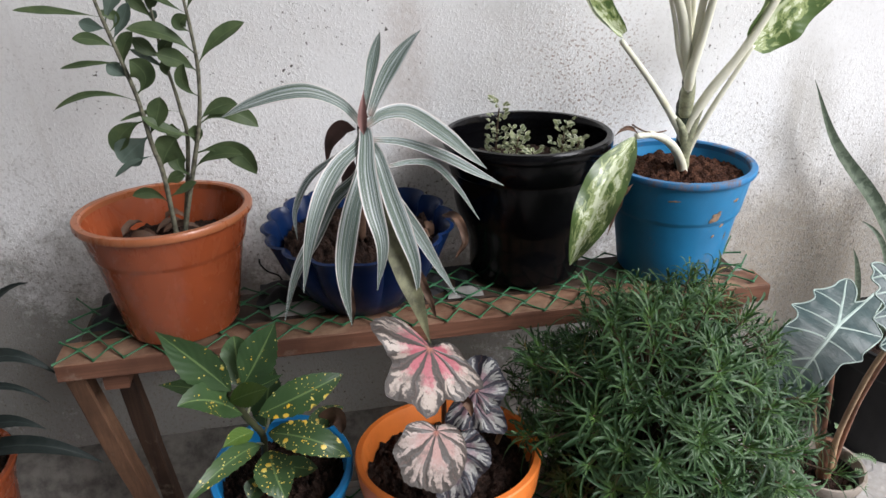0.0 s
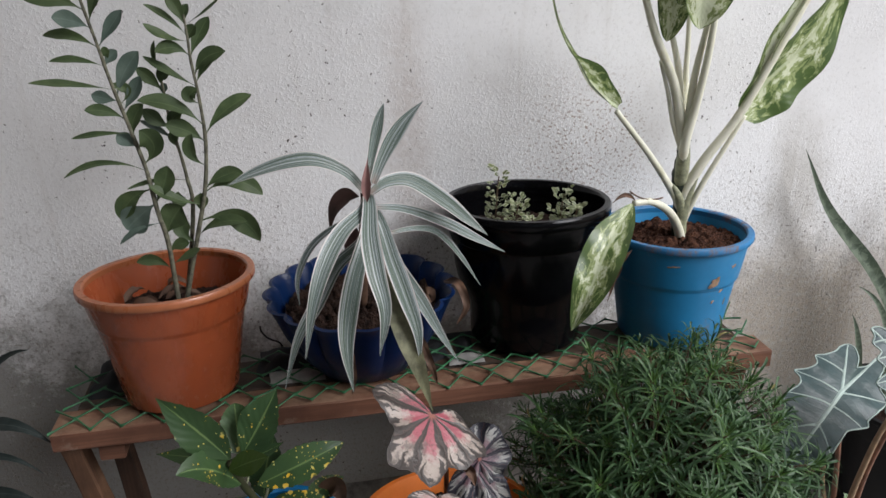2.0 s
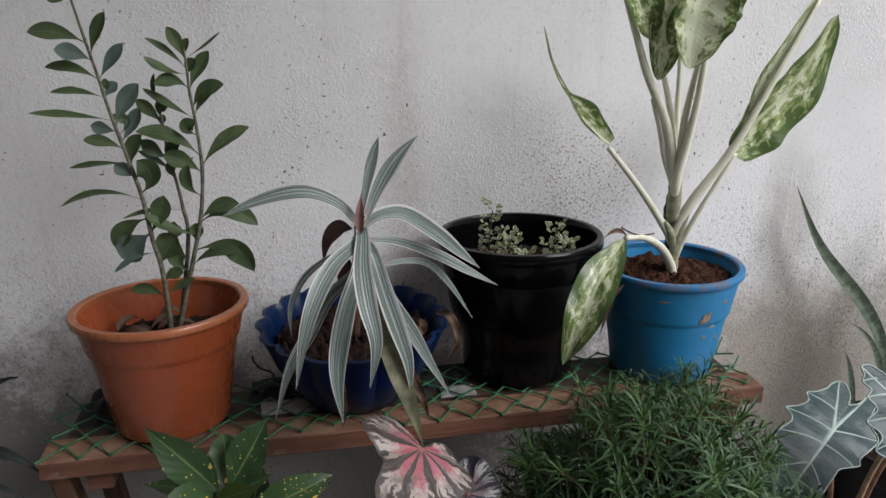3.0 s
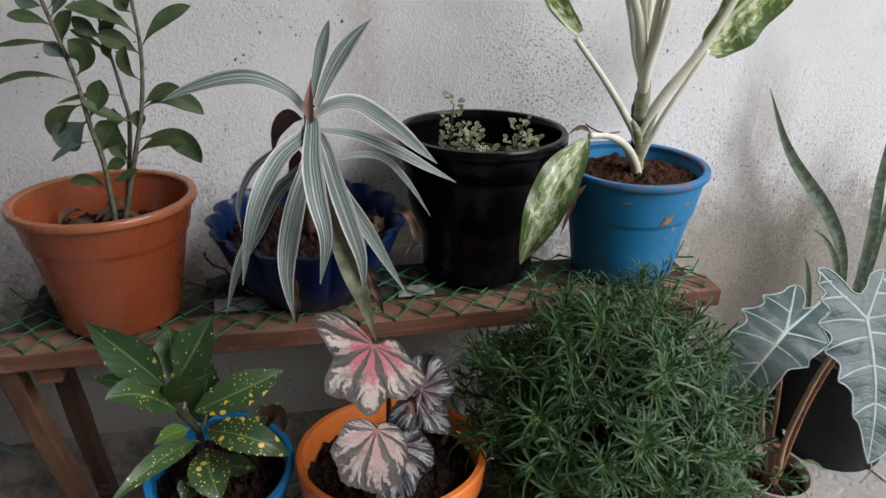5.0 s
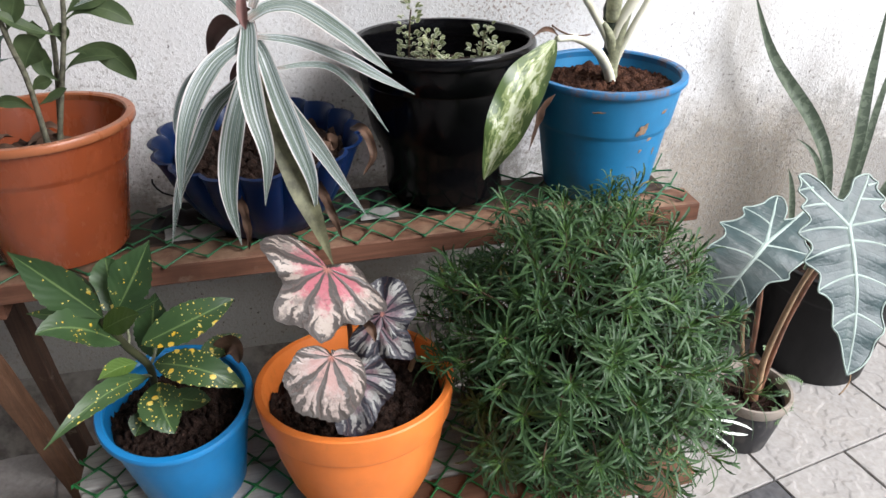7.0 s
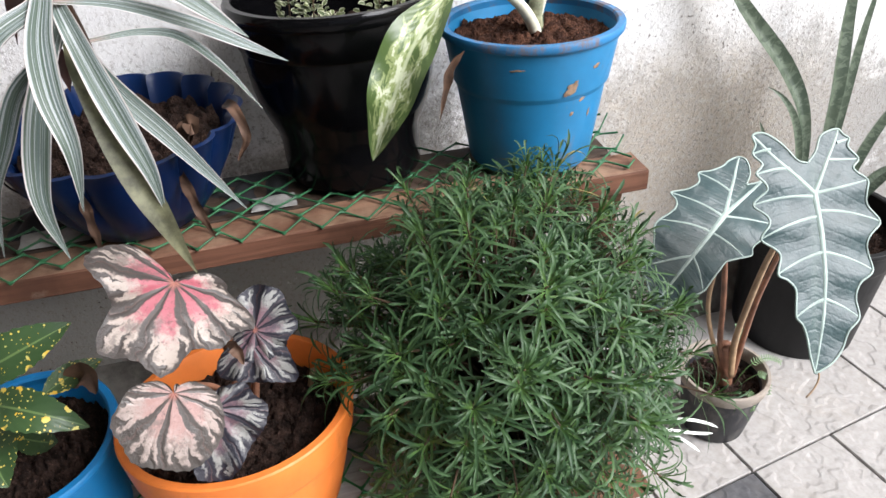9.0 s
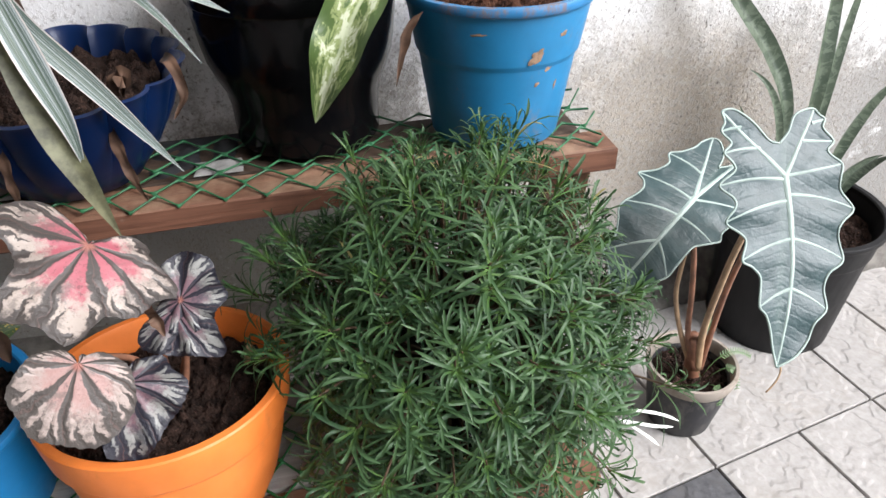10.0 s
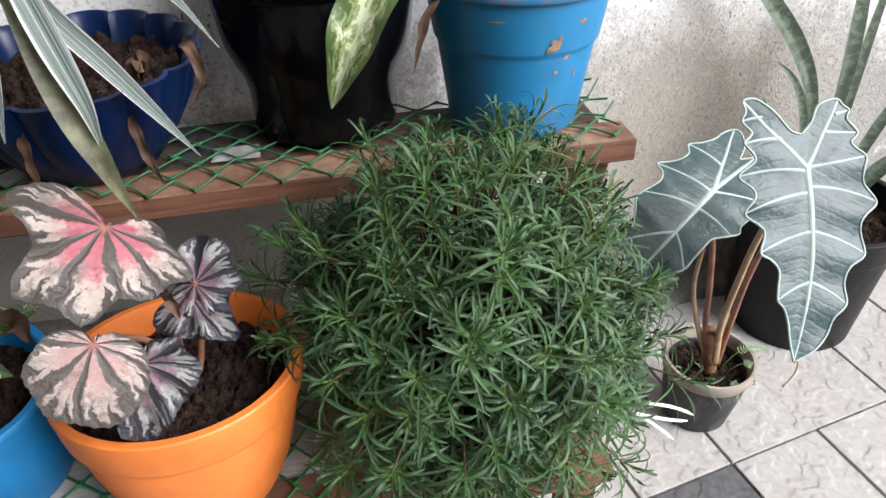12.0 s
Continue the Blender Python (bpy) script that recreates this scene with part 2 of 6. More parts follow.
def leaf_cane(name="marbled_leaf", dark=0.0):
    """Cream marbling that leaves a green margin; dark: how far the green wins."""
    n = Nodes(name, 0.34, spec=0.5)
    uv = n.coord.outputs["UV"]
    u, v, _ = n.split(uv)
    across = n.math('ABSOLUTE', n.math('SUBTRACT', u, 0.5))
    p = n.coord.outputs["Object"]
    blot = n.noise(n.scaled(uv, 6, 9, 1), 1.0, 7, 0.7, 0.5)
    keep = n.math('SUBTRACT', blot, n.math('ADD', n.math('MULTIPLY', n.math('POWER', n.math('MULTIPLY', across, 2.0), 3.0), 0.24), dark))
    col = n.mix(n.noise(p, 50, 3), (0.045, 0.085, 0.022), (0.095, 0.15, 0.04))
    col = n.mix(n.step(keep, 0.36, 0.42, 0, 0.85), col, (0.30, 0.36, 0.15))
    col = n.mix(n.step(keep, 0.46, 0.50, 0, 0.9), col, (0.62, 0.66, 0.48))
    col = n.mix(n.step(across, 0.015, 0.05, 0.8, 0), col, (0.5, 0.55, 0.36))
    side = n.math('SINE', n.math('MULTIPLY', n.math('SUBTRACT', v, n.math('MULTIPLY', across, 0.45)), 110.0))
    n.bump(n.math('ADD', n.math('MULTIPLY', side, 0.25), blot), 0.3, 0.0008)
    return n.done(col, thin=0.2)


def leaf_spotted(name, amount, fresh=None):
    """Glossy laurel leaf; amount: how freely the gold spots come."""
    n = Nodes(name, 0.4, spec=0.35)
    uv = n.coord.outputs["UV"]
    u, v, _ = n.split(uv)
    across = n.math('ABSOLUTE', n.math('SUBTRACT', u, 0.5))
    p = n.coord.outputs["Object"]
    col = n.mix(n.noise(p, 45, 4), (0.018, 0.044, 0.018), (0.042, 0.082, 0.028))
    col = n.mix(n.math('MULTIPLY', n.random(), 0.3), col, (0.075, 0.13, 0.045))
    if fresh:
        col = n.mix(0.75, col, fresh)
    jag = n.math('MULTIPLY', n.math('SUBTRACT', n.noise(p, 420, 3), 0.5), 0.28)
    a = n.math('MULTIPLY', n.step(n.math('ADD', n.voronoi(p, 260), jag), 0.20, 0.26, 1, 0), n.step(n.noise(p, 70, 2), 0.62 - amount, 0.66 - amount))
    b = n.math('MULTIPLY', n.step(n.math('ADD', n.voronoi(p, 88), n.math('MULTIPLY', jag, 1.2)), 0.26, 0.32, 1, 0), n.step(n.noise(p, 34, 2), 0.70 - amount, 0.73 - amount))
    tint = n.mix(n.step(n.noise(p, 80, 3), 0.35, 0.65), (0.68, 0.42, 0.035), (0.62, 0.56, 0.17))
    col = n.mix(n.math('MAXIMUM', a, b), col, tint)
    col = n.mix(n.step(across, 0.01, 0.04, 0.7, 0), col, (0.15, 0.22, 0.08))
    side = n.math('SINE', n.math('MULTIPLY', n.math('SUBTRACT', v, n.math('MULTIPLY', across, 0.6)), 50.0))
    n.bump(n.math('ADD', n.math('MULTIPLY', side, 0.6), n.noise(p, 60, 4)), 0.14, 0.0008)
    return n.done(col, thin=0.06)


def leaf_painted(name, inner, outer, dark, veins, spread=0.0):
    """Painted begonia: UV x is the angle round the stalk, y the way out from it."""
    n = Nodes(name, 0.42, spec=0.5)
    uv = n.coord.outputs["UV"]
    u, v, _ = n.split(uv)
    p = n.coord.outputs["Object"]
    rough = n.noise(p, 150, 6, 0.72)
    jit = n.math('SUBTRACT', rough, 0.5)
    # veins leave the stalk unevenly and bend on the way out
    bow = n.math('MULTIPLY', n.math('MULTIPLY', v, v), n.math('MULTIPLY', n.math('SINE', n.math('MULTIPLY', u, 15.0)), 0.6))
    sway = n.math('MULTIPLY', n.math('SINE', n.math('MULTIPLY', u, 21.0)), 0.35)
    stray = n.math('MULTIPLY', n.math('SUBTRACT', n.noise(p, 50, 4, 0.6), 0.5), n.step(v, 0.0, 0.8, 0.5, 1.4))
    turn_ = n.math('ADD', n.math('MULTIPLY', u, veins * 2.0), n.math('ADD', stray, n.math('ADD', bow, sway)))
    saw = n.math('PINGPONG', turn_, 1.0)
    fork = n.math('PINGPONG', n.math('MULTIPLY', n.math('ADD', turn_, n.math('MULTIPLY', jit, 0.35)), 3.0), 1.0)
    # dark band along each vein, dark forks between the fingers near the rim
    band = n.step(n.math('SUBTRACT', n.math('ADD', saw, n.math('MULTIPLY', jit, 0.6)), n.step(v, 0.1, 0.9, 0.34 + spread, 0.22 + spread)), -0.05, 0.09)
    reach = n.math('ADD', v, n.math('ADD', n.math('MULTIPLY', saw, -0.18), n.math('MULTIPLY', jit, 0.35)))
    split_ = n.step(n.math('SUBTRACT', fork, n.step(reach, 0.42, 0.9, -0.2, 0.62)), -0.08, 0.12)
    rim = n.step(n.math('ADD', v, n.math('MULTIPLY', jit, 0.22)), 0.89, 0.97, 1, 0.0)
    inside = n.math('MULTIPLY', n.math('MULTIPLY', band, split_), n.math('MULTIPLY', rim, n.step(v, 0.03, 0.16, 0.0, 1)))
    pale = n.mix(n.step(n.math('ADD', v, n.math('MULTIPLY', jit, 0.8)), 0.42, 0.72), inner, outer)
    pale = n.mix(n.step(n.noise(p, 260, 4, 0.7), 0.55, 0.66, 0, 0.5), pale, dark)
    dull = n.step(n.noise(p, 46, 5, 0.7), 0.50, 0.64, 0, 0.65)
    pale = n.mix(dull, pale, tuple(c * 1.8 for c in dark))
    col = n.mix(inside, dark, pale)
    col = n.mix(n.step(saw, 0.0, 0.05, 0.35, 0), col, (0.17, 0.085, 0.07))
    col = n.mix(n.step(v, 0.03, 0.12, 0.9, 0), col, (0.34, 0.13, 0.10))
    n.bump(n.math('ADD', n.math('ADD', n.math('MULTIPLY', n.step(saw, 0, 0.6), 0.9), n.math('MULTIPLY', n.step(fork, 0, 0.6), n.step(v, 0.4, 0.8, 0, 0.7))), rough), 0.5, 0.0016)
    return n.done(col, thin=0.1)


def leaf_shield():
    """Elephant ear blade: dark blue-green, satiny, paler close to the ribs. UV x is the way across, y the way along."""
    n = Nodes("shield_leaf", 0.36, spec=0.3)
    u, w, _ = n.split(n.coord.outputs["UV"])
    x = n.math('ABSOLUTE', n.math('SUBTRACT', u, 0.5))
    v = n.math('SUBTRACT', n.math('MULTIPLY', w, 2.0), 0.5)
    p = n.coord.outputs["Object"]
    cloud = n.noise(p, 38, 4, 0.6)
    fine = n.noise(p, 240, 4, 0.6)
    col = n.mix(n.step(cloud, 0.3, 0.7), (0.022, 0.045, 0.047), (0.043, 0.074, 0.077))
    col = n.mix(n.step(fine, 0.5, 0.7, 0, 0.35), col, (0.062, 0.09, 0.095))
    # faint cross veins between the ribs
    thread = n.math('ABSOLUTE', n.math('SUBTRACT', n.math('FRACT', n.math('ADD', n.math('MULTIPLY', n.math('SUBTRACT', v, n.math('MULTIPLY', x, 0.35)), 17.0), n.math('MULTIPLY', cloud, 1.2))), 0.5))
    col = n.mix(n.step(thread, 0.0, 0.06, 0.12, 0), col, (0.10, 0.14, 0.14))
    col = n.mix(n.step(x, 0.0, 0.05, 0.35, 0), col, (0.085, 0.13, 0.115))
    n.bump(n.math('ADD', n.math('MULTIPLY', cloud, 1.4), n.math('MULTIPLY', n.step(thread, 0.0, 0.2), 0.08)), 0.5, 0.0025)
    return n.done(col, thin=0.06)


def leaf_snake():
    n = Nodes("snake_leaf", 0.45, spec=0.4)
    uv = n.coord.outputs["UV"]
    p = n.coord.outputs["Object"]
    band = n.noise(n.scaled(uv, 1.6, 38, 1), 1.0, 4, 0.7, 0.6)
    col = n.mix(n.step(band, 0.44, 0.56), (0.02, 0.036, 0.024), (0.115, 0.145, 0.105))
    col = n.mix(n.noise(p, 30, 3), col, (0.06, 0.08, 0.05))
    n.bump(band, 0.2, 0.001)
    return n.done(col)


def needle_material():
    n = Nodes("needle_leaf", 0.46, spec=0.32)
    _, v, _ = n.split(n.coord.outputs["UV"])
    col = n.mix(n.island(), (0.017, 0.048, 0.019), (0.060, 0.118, 0.046))
    col = n.mix(n.step(n.random(), 0.3, 1.0, 0, 0.35), col, (0.07, 0.135, 0.05))
    col = n.mix(n.step(v, 0.0, 0.45, 0.65, 0), col, (0.115, 0.22, 0.045))
    col = n.mix(n.step(n.island(), 0.975, 0.985, 0, 0.7), col, (0.34, 0.27, 0.10))
    return n.done(col, thin=0.15)


def flat(name, color, rough=0.6, vary=0.25, scale=40.0, thin=0.0):
    n = Nodes(name, rough, spec=0.4)
    p = n.coord.outputs["Object"]
    cloud = n.noise(p, scale, 5, 0.65)
    col = n.mix(n.step(cloud, 0.3, 0.72), color, tuple(c * (1 - vary) * 0.8 for c in color))
    n.bump(cloud, 0.3, 0.001)
    return n.done(col, thin=thin)


def ringed():
    """Cane with dark rings where old leaves fell."""
    n = Nodes("ringed_cane", 0.45, spec=0.5)
    p = n.coord.outputs["Object"]
    band = n.noise(n.scaled(p, 6, 6, 42), 1.0, 3, 0.6)
    col = n.mix(n.step(band, 0.56, 0.63), (0.007, 0.010, 0.008), (0.16, 0.18, 0.09))
    col = n.mix(n.noise(p, 90, 4), col, tuple((0.03, 0.045, 0.025)))
    n.bump(band, 0.5, 0.002)
    return n.done(col)


def edged_leaflet():
    """Tiny grey-green leaf with a cream margin."""
    n = Nodes("cream_edged_leaflet", 0.5, spec=0.4)
    u, _, _ = n.split(n.coord.outputs["UV"])
    across = n.math('ABSOLUTE', n.math('SUBTRACT', u, 0.5))
    col = n.mix(n.island(), (0.06, 0.085, 0.035), (0.16, 0.19, 0.07))
    col = n.mix(n.step(n.math('ADD', across, n.math('MULTIPLY', n.noise(n.coord.outputs["Object"], 500, 2), 0.15)), 0.36, 0.46), col, (0.45, 0.46, 0.32))
    return n.done(col, thin=0.15)


def cream_stalk():
    """Leaf stalk: whitish, greener in long streaks."""
    n = Nodes("cream_stalk", 0.42, spec=0.5)
    p = n.coord.outputs["Object"]
    streak = n.noise(n.scaled(p, 110, 110, 9), 1.0, 4, 0.6)
    col = n.mix(n.step(streak, 0.5, 0.8), (0.74, 0.73, 0.60), (0.55, 0.57, 0.42))
    col = n.mix(n.step(n.noise(p, 30, 3), 0.55, 0.75, 0, 0.5), col, (0.50, 0.45, 0.25))
    n.bump(streak, 0.2, 0.001)
    return n.done(col, thin=0.1)


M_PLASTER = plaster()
M_WOOD_RED = wood("reddish_wood", (0.20, 0.092, 0.056), (0.085, 0.034, 0.02), lightened=(0.29, 0.19, 0.125))
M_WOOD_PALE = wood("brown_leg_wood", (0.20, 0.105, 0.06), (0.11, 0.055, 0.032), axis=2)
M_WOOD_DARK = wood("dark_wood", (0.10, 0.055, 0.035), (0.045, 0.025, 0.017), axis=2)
M_WOOD_LOW = wood("weathered_wood", (0.20, 0.10, 0.06), (0.10, 0.05, 0.03))
M_WOOD_GREY = wood("pale_grey_wood", (0.50, 0.48, 0.45), (0.36, 0.34, 0.31))
# middle bench board: soil and the pots' shade both put into the colour
M_WOOD_SHADE = wood("dirty_shaded_wood", (0.075, 0.048, 0.033), (0.032, 0.021, 0.015))
M_TERRA = plastic("terracotta_plastic", (0.29, 0.066, 0.023), 0.24, amount=0.25, low=0.62)
M_TERRA_RIM = plastic("worn_terracotta_plastic", (0.36, 0.12, 0.05), 0.3, amount=0.3, low=0.6)
M_BLUE = plastic("blue_plastic", (0.018, 0.20, 0.42), 0.4, dirt=(0.20, 0.17, 0.14), amount=0.6, low=0.585)
M_BLUE_CLEAN = plastic("bright_blue_plastic", (0.01, 0.20, 0.48), 0.38, amount=0.3, low=0.68)
M_BLUE_WORN = plastic("worn_blue_plastic", (0.016, 0.16, 0.36), 0.5, dirt=(0.17, 0.11, 0.075), amount=0.75, low=0.5)
M_ORANGE = plastic("orange_plastic", (0.78, 0.205, 0.035), 0.5, dirt=(0.42, 0.17, 0.06), amount=0.4, low=0.57)
M_BLACK = plastic("black_plastic", (0.003, 0.003, 0.0036), 0.15, dirt=(0.05, 0.045, 0.04), amount=0.06, low=0.7, spec=0.17)
M_BLACK_DULL = plastic("dull_black_plastic", (0.006, 0.006, 0.007), 0.5, dirt=(0.05, 0.045, 0.04), amount=0.25, low=0.62, spec=0.3)
M_NAVY = plastic("navy_plastic", (0.0018, 0.014, 0.062), 0.34, dirt=(0.03, 0.04, 0.06), amount=0.15, low=0.66, spec=0.22)
M_GREY_RIM = plastic("worn_grey_plastic", (0.30, 0.26, 0.22), 0.65, amount=0.5, low=0.5)
M_DUSTY = plastic("dusty_black_plastic", (0.02, 0.02, 0.024), 0.55, dirt=(0.14, 0.13, 0.12), amount=0.6, low=0.48)
M_SOIL = soil_material("dark_soil", (0.056, 0.032, 0.024), (0.015, 0.009, 0.007))
M_SOIL_RED = soil_material("red_soil", (0.11, 0.05, 0.03), (0.03, 0.013, 0.009))
M_TILE = tile_material("pale_stone_tile", (0.38, 0.365, 0.35), (0.29, 0.275, 0.26))
M_TILE_DARK = tile_material("dark_stone_tile", (0.10, 0.10, 0.105), (0.05, 0.05, 0.055))
M_CEMENT = flat("dirty_cement", (0.21, 0.195, 0.175), 0.95, 0.6, 26.0)
M_GROUT = flat("grout", (0.06, 0.055, 0.05), 0.95)
M_NET = flat("green_plastic_net", (0.030, 0.135, 0.056), 0.42)
M_NET_DARK = flat("dark_green_plastic_net", (0.022, 0.17, 0.045), 0.4)
M_LEAF_A = leaf_plain("green_spoon_leaf", (0.050, 0.080, 0.032), (0.088, 0.125, 0.052), rough=0.55, rib=0.2, spec=0.35, vary=0.35)
M_LEAF_B = leaf_plain("bluish_green_leaf", (0.085, 0.125, 0.10), (0.13, 0.175, 0.145), rough=0.6, rib=0.15, spec=0.3, vary=0.3)
M_STRIPE = leaf_striped()
M_CANE = leaf_cane()
M_CANE_GREEN = leaf_cane("green_marbled_leaf", 0.045)
M_CANE_PALE = leaf_cane("pale_marbled_leaf", -0.07)
M_SPOT = leaf_spotted("gold_spotted_leaf", 0.20)
M_SPOT_FEW = leaf_spotted("lightly_spotted_leaf", 0.085)
M_SPOT_NEW = leaf_spotted("fresh_green_leaf", 0.0, (0.075, 0.13, 0.022))
M_BEG_PINK = leaf_painted("pink_painted_leaf", (0.36, 0.095, 0.12), (0.38, 0.32, 0.28), (0.052, 0.043, 0.039), 9, 0.08)
M_BEG_PALE = leaf_painted("pale_painted_leaf", (0.36, 0.22, 0.20), (0.38, 0.31, 0.28), (0.066, 0.056, 0.050), 9, 0.08)
M_BEG_SILVER = leaf_painted("silver_painted_leaf", (0.15, 0.085, 0.10), (0.25, 0.25, 0.235), (0.018, 0.018, 0.027), 10, 0.10)
M_SHIELD = leaf_shield()
M_VEIN = flat("pale_vein", (0.36, 0.45, 0.41), 0.45, 0.2)
M_SNAKE = leaf_snake()
M_NEEDLE = needle_material()
M_BUD = flat("pinkish_bud", (0.24, 0.13, 0.12), 0.5, 0.3)
M_MUD = flat("dried_mud", (0.33, 0.22, 0.145), 0.9, 0.5, 140.0)
M_OLD = flat("old_leaf", (0.125, 0.068, 0.042), 0.7, 0.5)
M_PURPLE = flat("purple_brown_leaf", (0.11, 0.058, 0.05), 0.5, 0.4)
M_STALK_CREAM = cream_stalk()
M_CANE_STEM = ringed()
M_STALK_RED = flat("reddish_stalk", (0.27, 0.125, 0.075), 0.5, 0.4)
M_STALK_TAN = flat("tan_stalk", (0.44, 0.29, 0.17), 0.5)
M_BARK = flat("greenish_grey_bark", (0.19, 0.185, 0.13), 0.8, 0.7, 120.0)
M_TWIG = flat("brown_twig", (0.09, 0.055, 0.03), 0.8)
M_DARK_LEAF = leaf_plain("dark_strap_leaf", (0.014, 0.021, 0.019), (0.028, 0.037, 0.035), rough=0.6, spec=0.25, vary=0.3)
M_SMALL = edged_leaflet()
M_FERN = flat("feathery_leaf", (0.11, 0.2, 0.07), 0.5)
M_CLOTH = flat("black_sacking", (0.018, 0.018, 0.02), 0.85)
# green bush blades in full glare; the glare is put into this white
M_WHITE_BLADE = flat("overexposed_blade", (0.78, 0.82, 0.76), 0.35, 0.1)
M_LAUREL = flat("laurel_stem", (0.042, 0.045, 0.02), 0.55)
M_DULL = flat("olive_old_leaf", (0.15, 0.15, 0.085), 0.5, 0.6, 60.0)
M_SHEATH = flat("pale_sheath", (0.36, 0.37, 0.24), 0.5, 0.6, 90.0)
M_PAPER = flat("grey_foam", (0.30, 0.29, 0.275), 0.9)


# ---------------------------------------------------------------- mesh helpers
def mesh_of(name, bm, material, smooth=True):
    data = bpy.data.meshes.new(name)
    bm.normal_update()
    bm.to_mesh(data)
    bm.free()
    data.materials.append(material)
    if smooth:
        data.polygons.foreach_set("use_smooth", [True] * len(data.polygons))
    return data


def part(name, bm, material, parent, label="", smooth=True):
    ob = new(name, mesh_of(name, bm, material, smooth))
    ob.parent = parent
    return tagged(ob, label)


def thing(name, place, label, category, group=""):
    ob = new(name)
    ob.empty_display_size = 0.05
    ob.location = place
    return tagged(ob, label, category, group)


def grid(bm, rows, uvs=None, wrap=False):
    """Quads over rows of points; uvs: the matching rows of (u, v)."""
    layer = bm.loops.layers.uv.verify()
    verts = [[bm.verts.new(p) for p in row] for row in rows]
    n = len(rows[0])
    for i in range(len(rows) - 1):
        for j in range(n if wrap else n - 1):
            k = (j + 1) % n
            ids = ((i, j), (i, k), (i + 1, k), (i + 1, j))
            face = bm.faces.new([verts[a][b] for a, b in ids])
            if uvs:
                for loop, (a, b) in zip(face.loops, ids):
                    loop[layer].uv = uvs[a][b]
    return verts


def lathe(profile, n=56, shape=None, caps=True):
    """Turns (radius, height) pairs about z. shape(angle, radius, height): a new radius."""
    bm = bmesh.new()
    rows = []
    for r, z in profile:
        row = []
        for k in range(n):
            a = math.tau * k / n
            q = shape(a, r, z) if shape else r
            row.append((q * math.cos(a), q * math.sin(a), z))
        rows.append(row)
    verts = grid(bm, rows, wrap=True)
    if caps:
        bm.faces.new(verts[0][::-1])
        bm.faces.new(verts[-1])
    bmesh.ops.recalc_face_normals(bm, faces=bm.faces)
    for e in bm.edges:
        if len(e.link_faces) == 2 and e.calc_face_angle(0) > 0.75:
            e.smooth = False
    return bm


def bend(points, count):
    """A smooth curve through two, three or more points."""
    pts = [Vector(p) for p in points]
    if len(pts) == 2:
        return [pts[0].lerp(pts[1], i / (count - 1)) for i in range(count)]
    if len(pts) == 3:
        mid = 2 * pts[1] - (pts[0] + pts[2]) / 2
        return [(1 - s) ** 2 * pts[0] + 2 * s * (1 - s) * mid + s * s * pts[2] for s in (i / (count - 1) for i in range(count))]
    ext = [2 * pts[0] - pts[1]] + pts + [2 * pts[-1] - pts[-2]]
    out = []
    for i in range(count):
        f = i / (count - 1) * (len(pts) - 1)
        k = min(int(f), len(pts) - 2)
        s = f - k
        a, b, c, d = ext[k:k + 4]
        out.append(0.5 * (2 * b + (c - a) * s + (2 * a - 5 * b + 4 * c - d) * s * s + (3 * b - a - 3 * c + d) * s ** 3))
    return out


def tube(bm, points, radius, sides=7, count=None, flat_=1.0):
    """A round rod along the points; radius: one number or a function of 0..1."""
    path = bend(points, count or max(4, 4 * len(points)))
    rows = []
    ref = Vector((0.31, -0.62, 0.72))
    for i, p in enumerate(path):
        t = (path[min(i + 1, len(path) - 1)] - path[max(i - 1, 0)]).normalized()
        a = t.cross(ref)
        a = a.normalized() if a.length > 1e-4 else t.orthogonal().normalized()
        b = t.cross(a)
        r = radius(i / (len(path) - 1)) if callable(radius) else radius
        rows.append([p + r * (math.cos(k) * a + flat_ * math.sin(k) * b) for k in (math.tau * j / sides for j in range(sides))])
    verts = grid(bm, rows, wrap=True)
    bm.faces.new(verts[0][::-1])
    bm.faces.new(verts[-1])
    return bm


def lance(v):
    return math.sin(math.pi * min(1, v ** 0.85)) ** 1.15 if 0 < v < 1 else 0.0


def strap(v):
    return (0.45 + 0.55 * min(1.0, v * 2.2)) * (1 - max(0, (v - 0.52) / 0.48) ** 1.7) if v < 1 else 0.0


def oval(v):
    """Spoon-shaped leaf on a thin stalk end, widest past the middle, blunt with a small point."""
    if v >= 1:
        return 0.0
    return 0.07 + 0.93 * math.sin(math.pi * ((v - 0.12) / 0.88) ** 1.45) ** 0.82 if v > 0.12 else 0.07


def broad(v):
    return math.sin(math.pi * v ** 0.72) ** 0.62 if 0 < v < 1 else 0.0


def ovate(v):
    return math.sin(math.pi * v ** 0.88) ** 0.85 if 0 < v < 1 else 0.0


